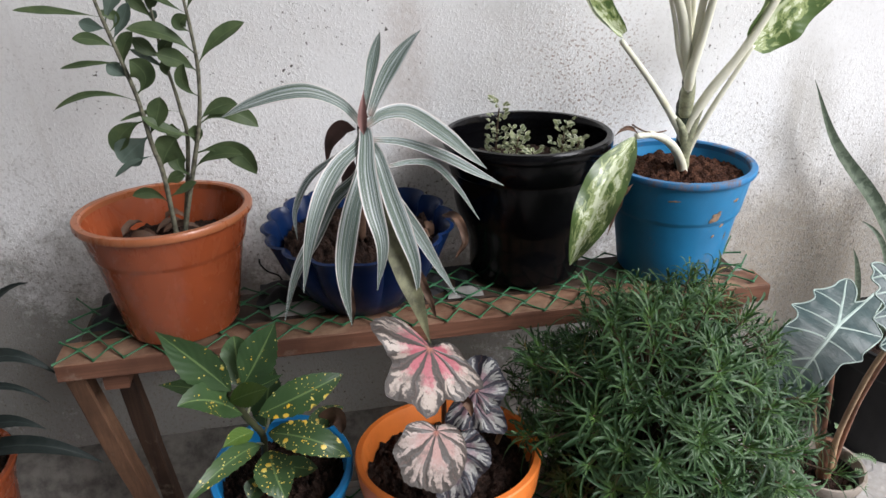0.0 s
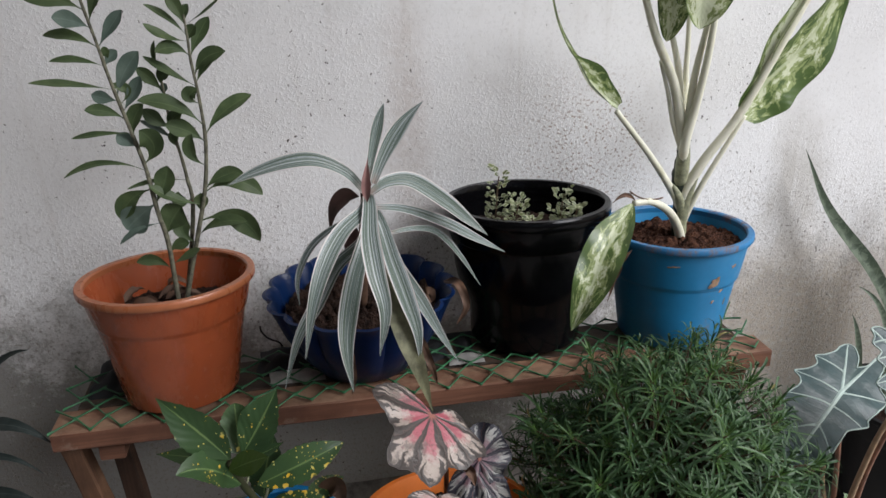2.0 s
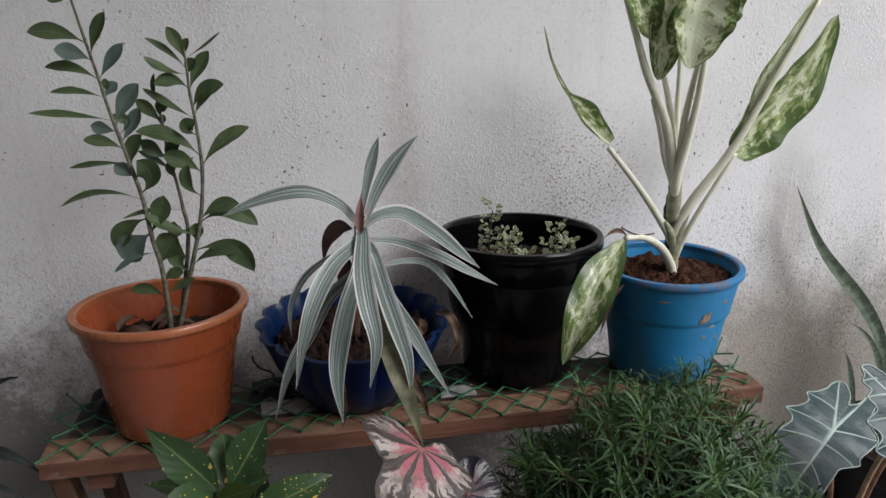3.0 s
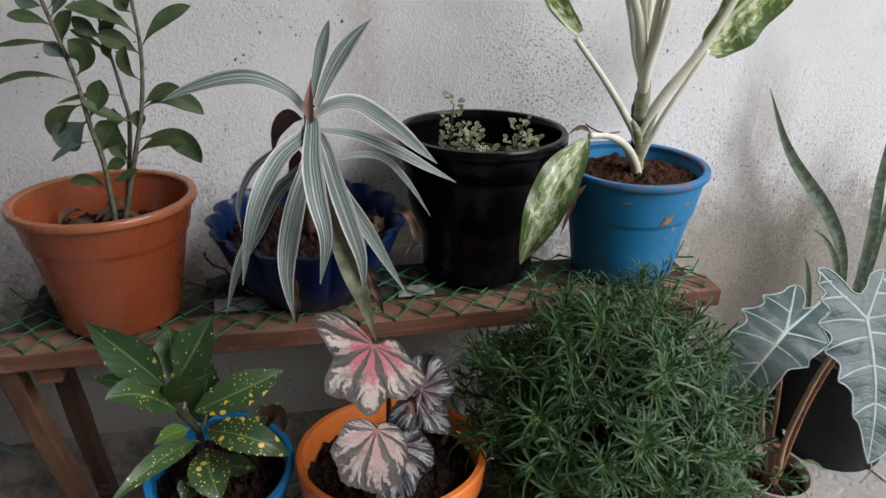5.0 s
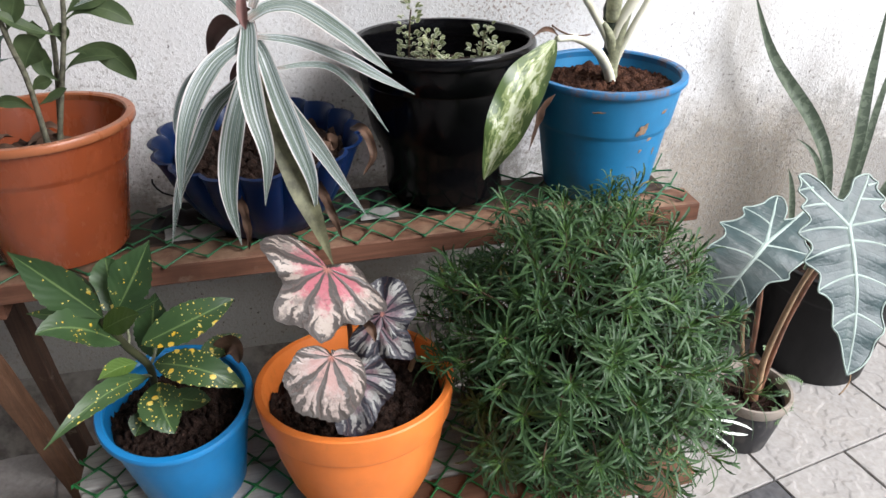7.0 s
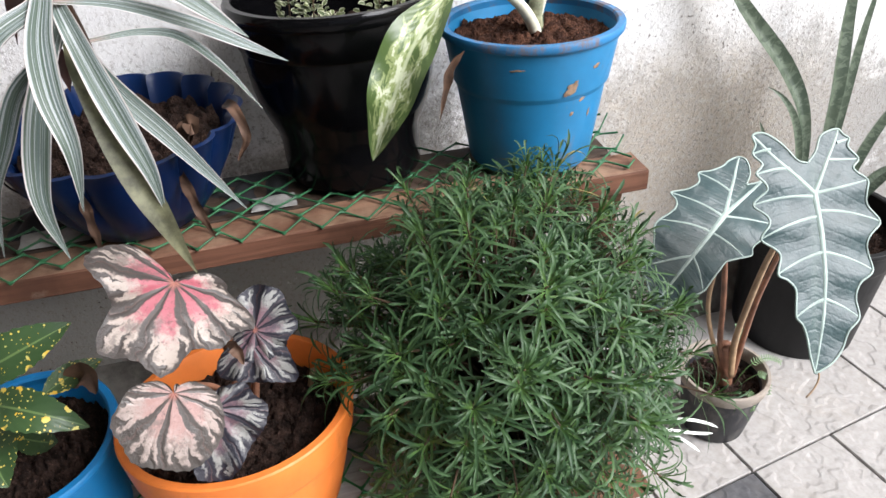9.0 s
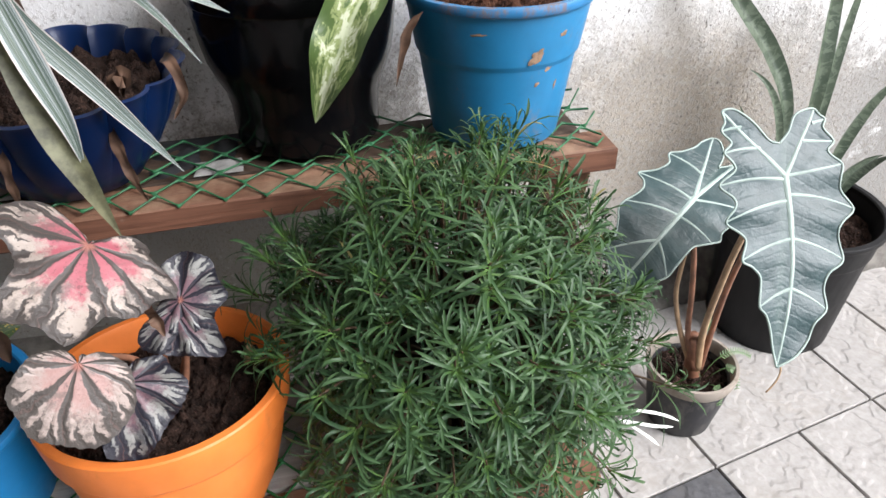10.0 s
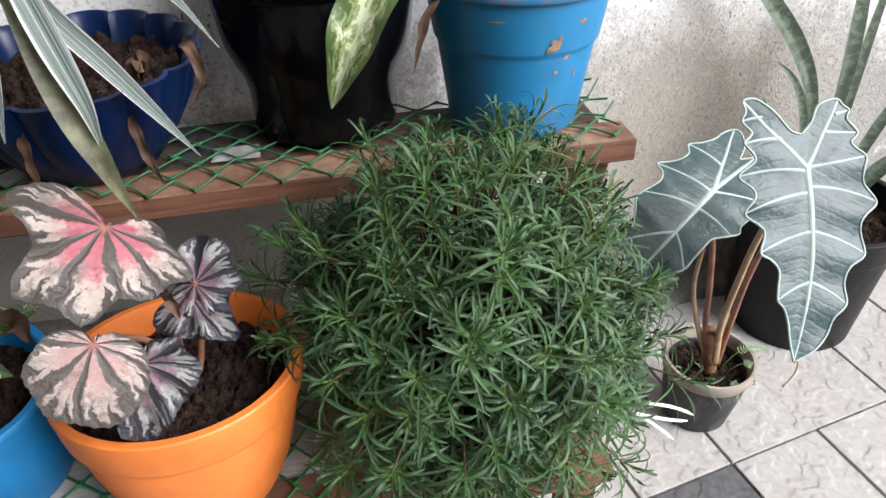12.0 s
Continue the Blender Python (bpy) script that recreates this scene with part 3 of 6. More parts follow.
def blade(points, width, form=lance, facing=(0, -0.75, 0.65), nv=14, nu=6, fold=0.18, wave=0.0, twist=0.0, tooth=0.0, bm=None, halves=(1.0, 1.0)):
    """A leaf along a curve. facing: the way its upper side looks; fold: how deep the midrib lies."""
    bm = bm or bmesh.new()
    path = bend(points, nv)
    facing = Vector(facing).normalized()
    rows, uvs = [], []
    for i, p in enumerate(path):
        v = i / (nv - 1)
        t = (path[min(i + 1, nv - 1)] - path[max(i - 1, 0)]).normalized()
        side = t.cross(facing)
        side = side.normalized() if side.length > 1e-3 else t.orthogonal().normalized()
        up = side.cross(t)
        if twist:
            turn = Matrix.Rotation(twist * v, 3, t)
            side, up = turn @ side, turn @ up
        half = max(0.0004, width / 2 * form(v))
        row, line = [], []
        for j in range(nu + 1):
            s = 2 * j / nu - 1
            rim = half * halves[s > 0] * (1 + tooth * (1 if i % 2 else -1) * abs(s))
            lift = fold * half * (abs(s) ** 1.3 - 0.5) + wave * half * math.sin(v * 19 + 2 * s) * abs(s)
            row.append(p + side * s * rim + up * lift)
            line.append((j / nu, v))
        rows.append(row)
        uvs.append(line)
    grid(bm, rows, uvs)
    return bm


def box(bm, x0, x1, y0, y1, z0, z1, bevel=0.003):
    made = bmesh.ops.create_cube(bm, size=1.0, matrix=Matrix.Translation(((x0 + x1) / 2, (y0 + y1) / 2, (z0 + z1) / 2)) @ Matrix.Diagonal((x1 - x0, y1 - y0, z1 - z0, 1)))
    if bevel:
        edges = list({e for v in made["verts"] for e in v.link_edges})
        bmesh.ops.bevel(bm, geom=edges, offset=bevel, segments=2, affect='EDGES')
    return bm


def rough_plank(bm, a, b, wide, thick, wear=0.0015, seed=0):
    """A sawn board from a to b with slightly uneven faces; wide is across (level), thick is upright."""
    a, b = Vector(a), Vector(b)
    t = (b - a).normalized()
    side = t.cross(Vector((0, 0, 1)))
    side = side.normalized() if side.length > 0.2 else Vector((1, 0, 0))
    up = side.cross(t)
    n = max(6, int((b - a).length / 0.03))
    c = 0.0016
    ring = [(-wide / 2 + c, -thick / 2), (wide / 2 - c, -thick / 2), (wide / 2, -thick / 2 + c), (wide / 2, thick / 2 - c), (wide / 2 - c, thick / 2), (-wide / 2 + c, thick / 2), (-wide / 2, thick / 2 - c), (-wide / 2, -thick / 2 + c)]
    rows = []
    for i in range(n + 1):
        p = a.lerp(b, i / n)
        row = []
        for k, (s, h) in enumerate(ring):
            d = (noise.noise(Vector((i * 0.35, k * 1.7, seed * 5.1))) + 0.5 * noise.noise(Vector((i * 1.3, k // 2 * 2.3, seed * 2.1)))) * wear
            row.append(p + side * (s + d) + up * (h + d))
        rows.append(row)
    verts = grid(bm, rows, wrap=True)
    bm.faces.new(verts[0][::-1])
    bm.faces.new(verts[-1])
    bmesh.ops.recalc_face_normals(bm, faces=bm.faces)
    return bm


def clods(radius, level, seed, lumps=90, size=0.006, dome=0.004):
    """Loose soil filling a pot: one uneven, lumpy surface. lumps: how many clods it should seem to hold."""
    bm = bmesh.new()
    rows = []
    rings, spokes = 46, 132
    scale = math.sqrt(lumps) / radius * 0.55
    for i in range(rings + 1):
        r = radius * (i / rings) ** 0.8
        row = []
        for k in range(spokes):
            a = math.tau * k / spokes
            p = Vector((r * math.cos(a), r * math.sin(a), 0))
            cell = noise.voronoi(p * scale + Vector((seed, seed * 0.7, 0)))[0]
            fine = noise.voronoi(p * scale * 2.3 + Vector((0, seed, 3)))[0]
            h = 2.6 * size * (0.9 * min(1.2, cell[1] - cell[0]) ** 0.6 + 0.35 * min(1, fine[1] - fine[0]) ** 0.6 - 0.35)
            h += 0.005 * noise.noise(p * 45 + Vector((0, 0, seed))) + 0.0022 * noise.noise(p * 260 + Vector((seed, 0, 0)))
            row.append((p.x, p.y, level + h + dome * (1 - (i / rings) ** 2)))
        rows.append(row)
    rows[0] = [(c[0] + 0.0003 * math.cos(math.tau * k / spokes), c[1] + 0.0003 * math.sin(math.tau * k / spokes), c[2]) for k, c in enumerate(rows[0])]
    grid(bm, rows, wrap=True)
    return bm


def nursery_pot(owner, r0, r1, h, material, collar=0.27, lip=0.005, wall=0.004, rim_label="", shape=None, groove=0.0032, rim_material=None):
    """Tapered plastic pot: a lower cone, a wider collar above a step, a rolled lip."""
    zc = h * (1 - collar)
    rc = r0 + (r1 - lip - groove - r0) * (1 - collar)
    body = [(r0 - 0.006, 0.004), (r0 - 0.002, 0.0), (r0, 0.003), (rc * 0.5 + r0 * 0.5, zc * 0.5), (rc, zc - 0.005), (rc + groove * 0.15, zc - 0.0025), (rc + groove * 0.85, zc + 0.001), (rc + groove * 1.05, zc + 0.004), (r1 - lip, h - 0.009),
            (r1 - lip - wall, h - 0.009), (rc - wall, zc - 0.008), (r0 - wall, 0.006), (0.002, 0.005)]
    pot = part("pot", lathe(body, 64, shape), material, owner)
    ring = [(r1 - lip - wall, h - 0.010), (r1 - 0.001, h - 0.009), (r1, h - 0.0075), (r1, h - 0.0015), (r1 - 0.0012, h), (r1 - lip - wall + 0.001, h), (r1 - lip - wall - 0.001, h - 0.002), (r1 - lip - wall, h - 0.010)]
    part("rim", lathe(ring, 64, shape, False), rim_material or material, pot, rim_label)
    return pot


def lean(degrees_, *parts):
    """Tips a pot and its soil about its foot; positive: towards the open side of the yard."""
    for ob in parts:
        ob.rotation_euler = (radians(degrees_), 0, 0)


# ---------------------------------------------------------------- the yard: wall, floor
WALL_Y = 1.095
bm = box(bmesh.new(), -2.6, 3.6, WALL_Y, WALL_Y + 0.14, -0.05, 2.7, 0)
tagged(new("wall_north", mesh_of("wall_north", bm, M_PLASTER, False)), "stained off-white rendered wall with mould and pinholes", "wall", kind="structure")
# unseen wall added to close the yard, its doorway for a pot highlight
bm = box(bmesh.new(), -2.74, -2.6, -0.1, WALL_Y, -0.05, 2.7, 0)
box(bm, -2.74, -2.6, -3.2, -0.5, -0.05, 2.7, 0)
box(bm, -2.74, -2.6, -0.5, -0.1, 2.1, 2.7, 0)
tagged(new("wall_west", mesh_of("wall_west", bm, M_PLASTER, False)), "unseen rendered wall, added with a doorway to shape the light", "wall", kind="structure")
# unseen wall added behind the camera; its opening sets the front fill
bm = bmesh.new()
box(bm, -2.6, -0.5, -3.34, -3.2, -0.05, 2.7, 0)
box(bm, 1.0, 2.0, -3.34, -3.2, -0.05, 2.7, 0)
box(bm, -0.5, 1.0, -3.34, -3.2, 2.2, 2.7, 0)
tagged(new("wall_south", mesh_of("wall_south", bm, M_PLASTER, False)), "unseen rendered wall, added with an opening sized for front light", "wall", kind="structure")
# unseen ceiling, added so that its edge dims the wall's left side
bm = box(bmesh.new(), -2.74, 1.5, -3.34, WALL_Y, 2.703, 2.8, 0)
tagged(new("ceiling", mesh_of("ceiling", bm, M_PLASTER, False)), "unseen ceiling added to dim the left of the yard", "ceiling", kind="structure")
bm = bmesh.new()
rows = []
for i in range(201):
    x = -2.6 + 6.2 * i / 200
    w = 0.006 * noise.noise(Vector((x * 7, 0, 2))) + 0.003 * noise.noise(Vector((x * 31, 0, 5)))
    rows.append([(x, WALL_Y + 0.004, 0.098 + w), (x, WALL_Y - 0.016, 0.092 + w), (x, WALL_Y - 0.045, 0.05 + w), (x, WALL_Y - 0.068 + w, 0.018), (x, WALL_Y - 0.078 + w, -0.01)])
grid(bm, rows)
tagged(new("baseboard", mesh_of("baseboard", bm, M_CEMENT)), "dark dirty cement fillet along the foot of the wall", "skirting", kind="structure")
floor = new("floor", mesh_of("floor", box(bmesh.new(), -2.6, 3.6, -3.2, WALL_Y, -0.06, -0.012, 0), M_GROUT, False))
tagged(floor, "grey embossed stone tile floor with dark joints", "floor", kind="structure")


# ---------------------------------------------------------------- slatted plant bench
BENCH_Z = 0.441


def plant_bench():
    bench = thing("plant_bench", (0.28, 0.93, 0), "low reddish wooden plant bench with splayed legs", "bench")

    def at(p):
        return Vector(p) - bench.location

    front = bmesh.new()
    rough_plank(front, at((-0.187, 0.8605, BENCH_Z - 0.013)), at((0.762, 0.8605, BENCH_Z - 0.013)), 0.049, 0.026, seed=1)
    part("plank", front, M_WOOD_RED, bench, smooth=False)
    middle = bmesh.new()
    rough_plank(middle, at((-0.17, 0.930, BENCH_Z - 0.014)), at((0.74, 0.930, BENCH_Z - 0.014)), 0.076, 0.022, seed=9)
    part("plank", middle, M_WOOD_SHADE, bench, "soil-stained board, coloured darker still for shade", smooth=False)
    for x in (-0.125, 0.70):
        bm = bmesh.new()
        rough_plank(bm, at((x, 0.845, BENCH_Z - 0.039)), at((x, 0.966, BENCH_Z - 0.039)), 0.03, 0.024, seed=3)
        part("crossbar", bm, M_WOOD_RED, bench, smooth=False)
    # front pair in brown, rear pair in a colour about half as bright
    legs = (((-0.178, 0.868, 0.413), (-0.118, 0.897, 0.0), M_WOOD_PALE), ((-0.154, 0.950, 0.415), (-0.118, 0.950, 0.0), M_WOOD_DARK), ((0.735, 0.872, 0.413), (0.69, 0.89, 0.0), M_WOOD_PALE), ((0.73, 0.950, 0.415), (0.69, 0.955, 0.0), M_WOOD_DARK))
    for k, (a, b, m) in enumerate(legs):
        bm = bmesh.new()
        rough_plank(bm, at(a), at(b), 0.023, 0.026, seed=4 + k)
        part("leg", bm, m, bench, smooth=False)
    return bench


RACK_TOP = 0.2085


def low_rack():
    rack = thing("low_rack", (0.3, 0.7, 0), "low weathered wooden plant rack under green netting", "rack")

    def at(p):
        return Vector(p) - rack.location

    z = RACK_TOP - 0.0155
    for k, (y, wide, m) in enumerate(((0.6295, 0.062, M_WOOD_LOW), (0.700, 0.070, M_WOOD_GREY), (0.776, 0.072, M_WOOD_GREY))):
        bm = bmesh.new()
        rough_plank(bm, at((-0.050 - 0.006 * k, y, z)), at((0.668 - 0.01 * k, y, z)), wide, 0.022, seed=20 + k)
        part("plank", bm, m, rack, ("reddish-brown board", "pale grey board", "pale grey board")[k], smooth=False)
    for k, x in enumerate((-0.02, 0.635)):
        bm = bmesh.new()
        rough_plank(bm, at((x, 0.60, z - 0.0305)), at((x, 0.81, z - 0.0305)), 0.035, 0.038, seed=30 + k)
        part("crossbar", bm, M_WOOD_LOW, rack, smooth=False)
        for y in (0.615, 0.795):
            bm = bmesh.new()
            rough_plank(bm, at((x, y, z - 0.05)), at((x, y, 0.0)), 0.032, 0.032, seed=40 + k)
            part("leg", bm, M_WOOD_LOW, rack, smooth=False)
    return rack


plant_bench()
low_rack()


def netting(name, x0, x1, y0, y1, top, material, label, period=0.044, row=0.0215, gauge=0.0018, seed=0):
    """Knotted plastic netting: zigzag strands that meet at swollen knots. top(x, y): its height."""
    bm = bmesh.new()
    rows = int((y1 - y0) / row)
    steps = int((x1 - x0) / (period / 2))
    for i in range(rows + 1):
        path = []
        for j in range(steps + 1):
            x = x0 + j * period / 2 + 0.011 * noise.noise(Vector((j * 0.4, i * 0.7, seed)))
            up = 1 if (i + j) % 2 else -1
            y = y0 + i * row + up * row * 0.47 + 0.014 * noise.noise(Vector((x * 9, i * 0.25, seed + 4)))
            path.append(Vector((x, y, top(x, y))))
        fine = []
        for j in range(len(path) - 1):
            for s in (0.0, 0.18, 0.82):
                fine.append((path[j].lerp(path[j + 1], s), 1.0 if s else 1.75))
        rings = []
        for p, w in fine:
            g = gauge * w
            rings.append([p + Vector((0, -g, 0)), p + Vector((0, 0, g * 0.8)), p + Vector((0, g, 0)), p + Vector((0, 0, -g * 0.8))])
        grid(bm, rings, wrap=True)
    ob = new(name, mesh_of(name, bm, material))
    return tagged(ob, label, "netting", kind="stuff")


def bench_net(x, y):
    z = BENCH_Z + 0.003
    if y < 0.84:
        z -= 0.004
    z += 0.012 * max(0, (-0.135 - x) / 0.06) * max(0, (y - 0.9) / 0.06) + 0.028 * max(0, (x - 0.725) / 0.04) * max(0, (y - 0.86) / 0.08)
    return z + 0.0015 + 0.003 * abs(noise.noise(Vector((x * 22, y * 22, 3))))


def rack_net(x, y):
    return RACK_TOP - 0.0035 + 0.003 * noise.noise(Vector((x * 14, y * 14, 7))) + 0.002


netting("green_netting", -0.188, 0.768, 0.848, 0.970, bench_net, M_NET, "green plastic netting laid over the bench planks")
netting("green_netting", -0.066, 0.62, 0.612, 0.815, rack_net, M_NET_DARK, "green plastic netting laid over the low rack", period=0.042, row=0.023, gauge=0.0021, seed=5)


# ---------------------------------------------------------------- bench plants
NET_Z = BENCH_Z + 0.004


def spoon_leaf(owner, place, angle, length, width, bow, rng):
    """One leaf of the bushy plant, set by its angle in the wall's plane; bow: how far it arches; a negative width: a bluish leaf."""
    a = radians(angle)
    depth = rng.uniform(-0.25, 0.2)
    d = Vector((math.cos(a), depth, math.sin(a)))
    tip = place + d * length
    mid = (place + tip) / 2 + Vector((-math.sin(a), -0.08, math.cos(a))) * length * bow
    slim = abs(width) < 0.27 * length
    face = Vector((0.1 * rng.uniform(-1, 1), -0.55, 0.85)) if slim else Vector((rng.uniform(-0.35, 0.35), -0.9, 0.4))
    part("leaf", blade([place, mid, tip], abs(width) * (1.25 if slim else 1.08), oval, face, nv=16, nu=6, fold=0.3, wave=0.04), M_LEAF_B if width < 0 else M_LEAF_A, owner)


def bushy_plant():
    base = Vector((-0.042, 0.909, NET_Z))
    plant = thing("potted_shrub", base, "leggy green shrub in a terracotta-coloured plastic pot", "potted plant")
    pot = nursery_pot(plant, 0.0705, 0.106, 0.1565, M_TERRA, collar=0.3, lip=0.0055, groove=0.004, rim_material=M_TERRA_RIM)
    soil = part("soil", clods(0.084, 0.104, 3, 60, 0.006), M_SOIL, plant, "dark dry soil")
    lean(-4.0, pot, soil)
    rng = random.Random(4)
    # stem: points in the wall's plane; leaves: height on the stem, angle, length and width in mm
    stems = (
        ([(-0.032, 0.535), (-0.032, 0.642), (-0.038, 0.683), (-0.043, 0.738), (-0.053, 0.788), (-0.064, 0.839), (-0.070, 0.875), (-0.080, 0.929), (-0.089, 0.980)], 0.0029,
         "0.84 167 56 18 -11; 0.81 65 51 15 5; 0.80 160 37 -18 -7; 0.75 166 58 15 -10; 0.75 53 48 -15 2; 0.68 172 56 10 -8; 0.60 171 82 10 -3; 0.72 31 11 12 12; 0.68 49 22 -12 8; 0.57 165 29 -14 2; 0.52 162 43 13 -10; 0.48 -177 67 8 -4; 0.37 -176 95 9 -14; 0.58 58 57 -19 7; 0.54 58 46 -16 -2; 0.46 69 44 18 15; 0.44 143 26 -16 4; 0.56 106 23 11 -59; 0.32 -138 57 23 -15; 0.28 -141 51 -34 -3; 0.15 58 43 31 7; 0.28 66 49 23 -4; 0.39 87 41 26 -31; 0.08 164 44 13 -18; 0.11 27 28 14 16; 0.09 28 41 11 0; 0.21 -156 55 -8 -9; 0.95 159 25 19 8; 0.98 70 30 19 8"),
        ([(-0.030, 0.540), (0.002, 0.649), (0.019, 0.710), (0.027, 0.768), (0.026, 0.820), (0.023, 0.859), (0.023, 0.885), (0.022, 0.907)], 0.0026,
         "0.85 140 54 8 -7; 0.82 155 48 11 9; 0.91 113 40 14 -4; 0.92 77 23 11 16; 0.93 34 50 5 -3; 0.72 60 50 15 5; 0.81 59 21 13 13; 0.73 170 36 15 -21; 0.64 36 47 17 17; 0.61 52 43 11 7; 0.60 147 64 10 1; 0.54 91 18 17 60; 0.44 37 71 18 10; 0.47 154 75 20 -13; 0.42 152 48 20 -8; 0.35 105 41 15 25; 0.28 21 50 18 14; 0.27 -5 68 20 25; 0.18 -23 74 25 26; 0.14 19 66 15 16; 0.20 86 26 16 -3; 0.23 151 65 12 6; 0.13 106 36 20 28"),
        ([(-0.028, 0.540), (-0.001, 0.676), (-0.002, 0.720), (-0.005, 0.748), (-0.011, 0.790), (-0.013, 0.829), (-0.015, 0.847)], 0.0025,
         "0.80 130 38 14 -3; 0.83 56 21 15 32; 1.00 90 32 5 9; 0.63 136 37 16 6; 0.61 60 28 14 25; 0.54 78 21 12 30; 0.78 76 14 -9 16; 0.57 147 46 -8 -4; 0.21 145 18 16 57; 0.32 -178 66 6 -8"))
    for k, (line, thick, leaves) in enumerate(stems):
        y = (0.911, 0.915, 0.926)[k]
        pts = [Vector((x, y, z)) - base for x, z in line]
        part("stem", tube(bmesh.new(), pts, lambda s, w=thick: 1.05 * w * (1.1 - 0.65 * s + 0.05 * math.sin(s * 47)), 8, 28), M_BARK, plant)
        path = bend(pts, 101)
        for leaf in leaves.split(";"):
            s, angle, length, width, bow = (float(v) for v in leaf.split())
            spoon_leaf(plant, path[round(s * 100)], angle, length / 1000, width / 1000, bow / 100, rng)
    # dry leaf lying on the soil
    part("dry_leaf", blade([(-0.045, -0.02, 0.120), (-0.025, -0.03, 0.136), (0.0, -0.03, 0.122)], 0.022, broad, (0, -0.3, 1), fold=0.6), M_OLD, plant, "curled dry brown leaf")
    for k in range(9):
        a, r = rng.uniform(0, 6.28), rng.uniform(0.02, 0.062)
        p = Vector((r * math.cos(a), r * math.sin(a), 0.120))
        q = Vector((rng.uniform(-1, 1), rng.uniform(-1, 1), 0)).normalized() * rng.uniform(0.012, 0.022)
        part("dry_leaf", blade([p - q, p + Vector((0, 0, 0.008)), p + q], 0.012, broad, (0, -0.3, 1), nv=8, nu=4, fold=0.7, wave=0.3), M_OLD, plant, "curled dry brown leaf")


def striped_plant():
    base = Vector((0.196, 0.926, NET_Z))
    plant = thing("potted_striped_plant", base, "white-striped strap-leaved plant in a fluted navy blue bowl", "potted plant")

    def flute(a, r, z):
        s = min(1, max(0, z / 0.09))
        return r * (1 + 0.075 * s * abs(math.cos(8 * a)) ** 0.7 - 0.055 * s)

    h = 0.112
    body = [(0.052, 0.004), (0.058, 0.0), (0.066, 0.004), (0.086, 0.03), (0.106, 0.066), (0.116, 0.094), (0.122, h - 0.004), (0.1255, h), (0.121, h + 0.001), (0.114, h - 0.006), (0.111, 0.088), (0.098, 0.065), (0.08, 0.03), (0.055, 0.008), (0.002, 0.008)]
    part("pot", lathe(body, 160, flute), M_NAVY, plant, "fluted navy blue plastic bowl")
    part("soil", clods(0.100, 0.086, 5, 110, 0.009, 0.008), M_SOIL, plant, "dry reddish soil")

    def strip(pts, width, material=None, form=strap, label="", face=(0.05, -0.8, 0.6), wave=0.0):
        width *= 0.83 if material is None else 1.0
        name = "dry_leaf" if form is broad else "leaf"
        part(name, blade([Vector(p) - base for p in pts], width, form, face, nv=26, nu=8, fold=0.3, wave=wave), material or M_STRIPE, plant, label)

    part("stem", tube(bmesh.new(), [Vector(p) - base for p in ((0.203, 0.805, 0.73), (0.204, 0.84, 0.69), (0.200, 0.885, 0.625), (0.196, 0.91, 0.535))], 0.0075, 9, 16), M_OLD, plant, "bare brown stem")
    part("bud", blade([Vector(p) - base for p in ((0.202, 0.793, 0.718), (0.201, 0.788, 0.740), (0.205, 0.796, 0.765))], 0.010, lance, (0, -1, 0.1), fold=0.9), M_BUD, plant, "purple-brown leaf bud")
    # leaves that rise or arch sideways
    strip([(0.202, 0.800, 0.725), (0.182, 0.797, 0.751), (0.152, 0.794, 0.767), (0.122, 0.791, 0.768), (0.087, 0.790, 0.759), (0.060, 0.790, 0.747)], 0.021)
    strip([(0.210, 0.800, 0.736), (0.236, 0.823, 0.779), (0.271, 0.830, 0.816)], 0.022)
    strip([(0.205, 0.805, 0.741), (0.218, 0.824, 0.787), (0.228, 0.830, 0.816)], 0.016)
    strip([(0.205, 0.795, 0.727), (0.226, 0.807, 0.735), (0.255, 0.817, 0.731), (0.293, 0.827, 0.702), (0.321, 0.830, 0.676), (0.345, 0.830, 0.654)], 0.025)
    strip([(0.206, 0.800, 0.710), (0.248, 0.826, 0.695), (0.297, 0.849, 0.667), (0.339, 0.863, 0.638), (0.376, 0.863, 0.616)], 0.017)
    strip([(0.222, 0.810, 0.673), (0.258, 0.831, 0.669), (0.288, 0.849, 0.655), (0.317, 0.860, 0.619), (0.344, 0.860, 0.574)], 0.011)
    # leaves that hang
    strip([(0.203, 0.807, 0.728), (0.204, 0.790, 0.716), (0.200, 0.757, 0.692), (0.202, 0.728, 0.662), (0.208, 0.710, 0.625), (0.200, 0.710, 0.575)], 0.026)
    strip([(0.203, 0.812, 0.722), (0.197, 0.790, 0.710), (0.171, 0.757, 0.699), (0.151, 0.728, 0.677), (0.136, 0.710, 0.640), (0.124, 0.710, 0.581)], 0.023)
    strip([(0.203, 0.846, 0.682), (0.193, 0.800, 0.670), (0.162, 0.789, 0.646), (0.138, 0.785, 0.604), (0.114, 0.789, 0.560), (0.094, 0.800, 0.492)], 0.020)
    strip([(0.203, 0.838, 0.692), (0.198, 0.790, 0.680), (0.182, 0.765, 0.644), (0.170, 0.743, 0.602), (0.167, 0.729, 0.570), (0.171, 0.729, 0.523)], 0.026)
    strip([(0.203, 0.824, 0.708), (0.214, 0.790, 0.696), (0.225, 0.776, 0.654), (0.237, 0.763, 0.614), (0.247, 0.755, 0.576), (0.249, 0.755, 0.535)], 0.025)
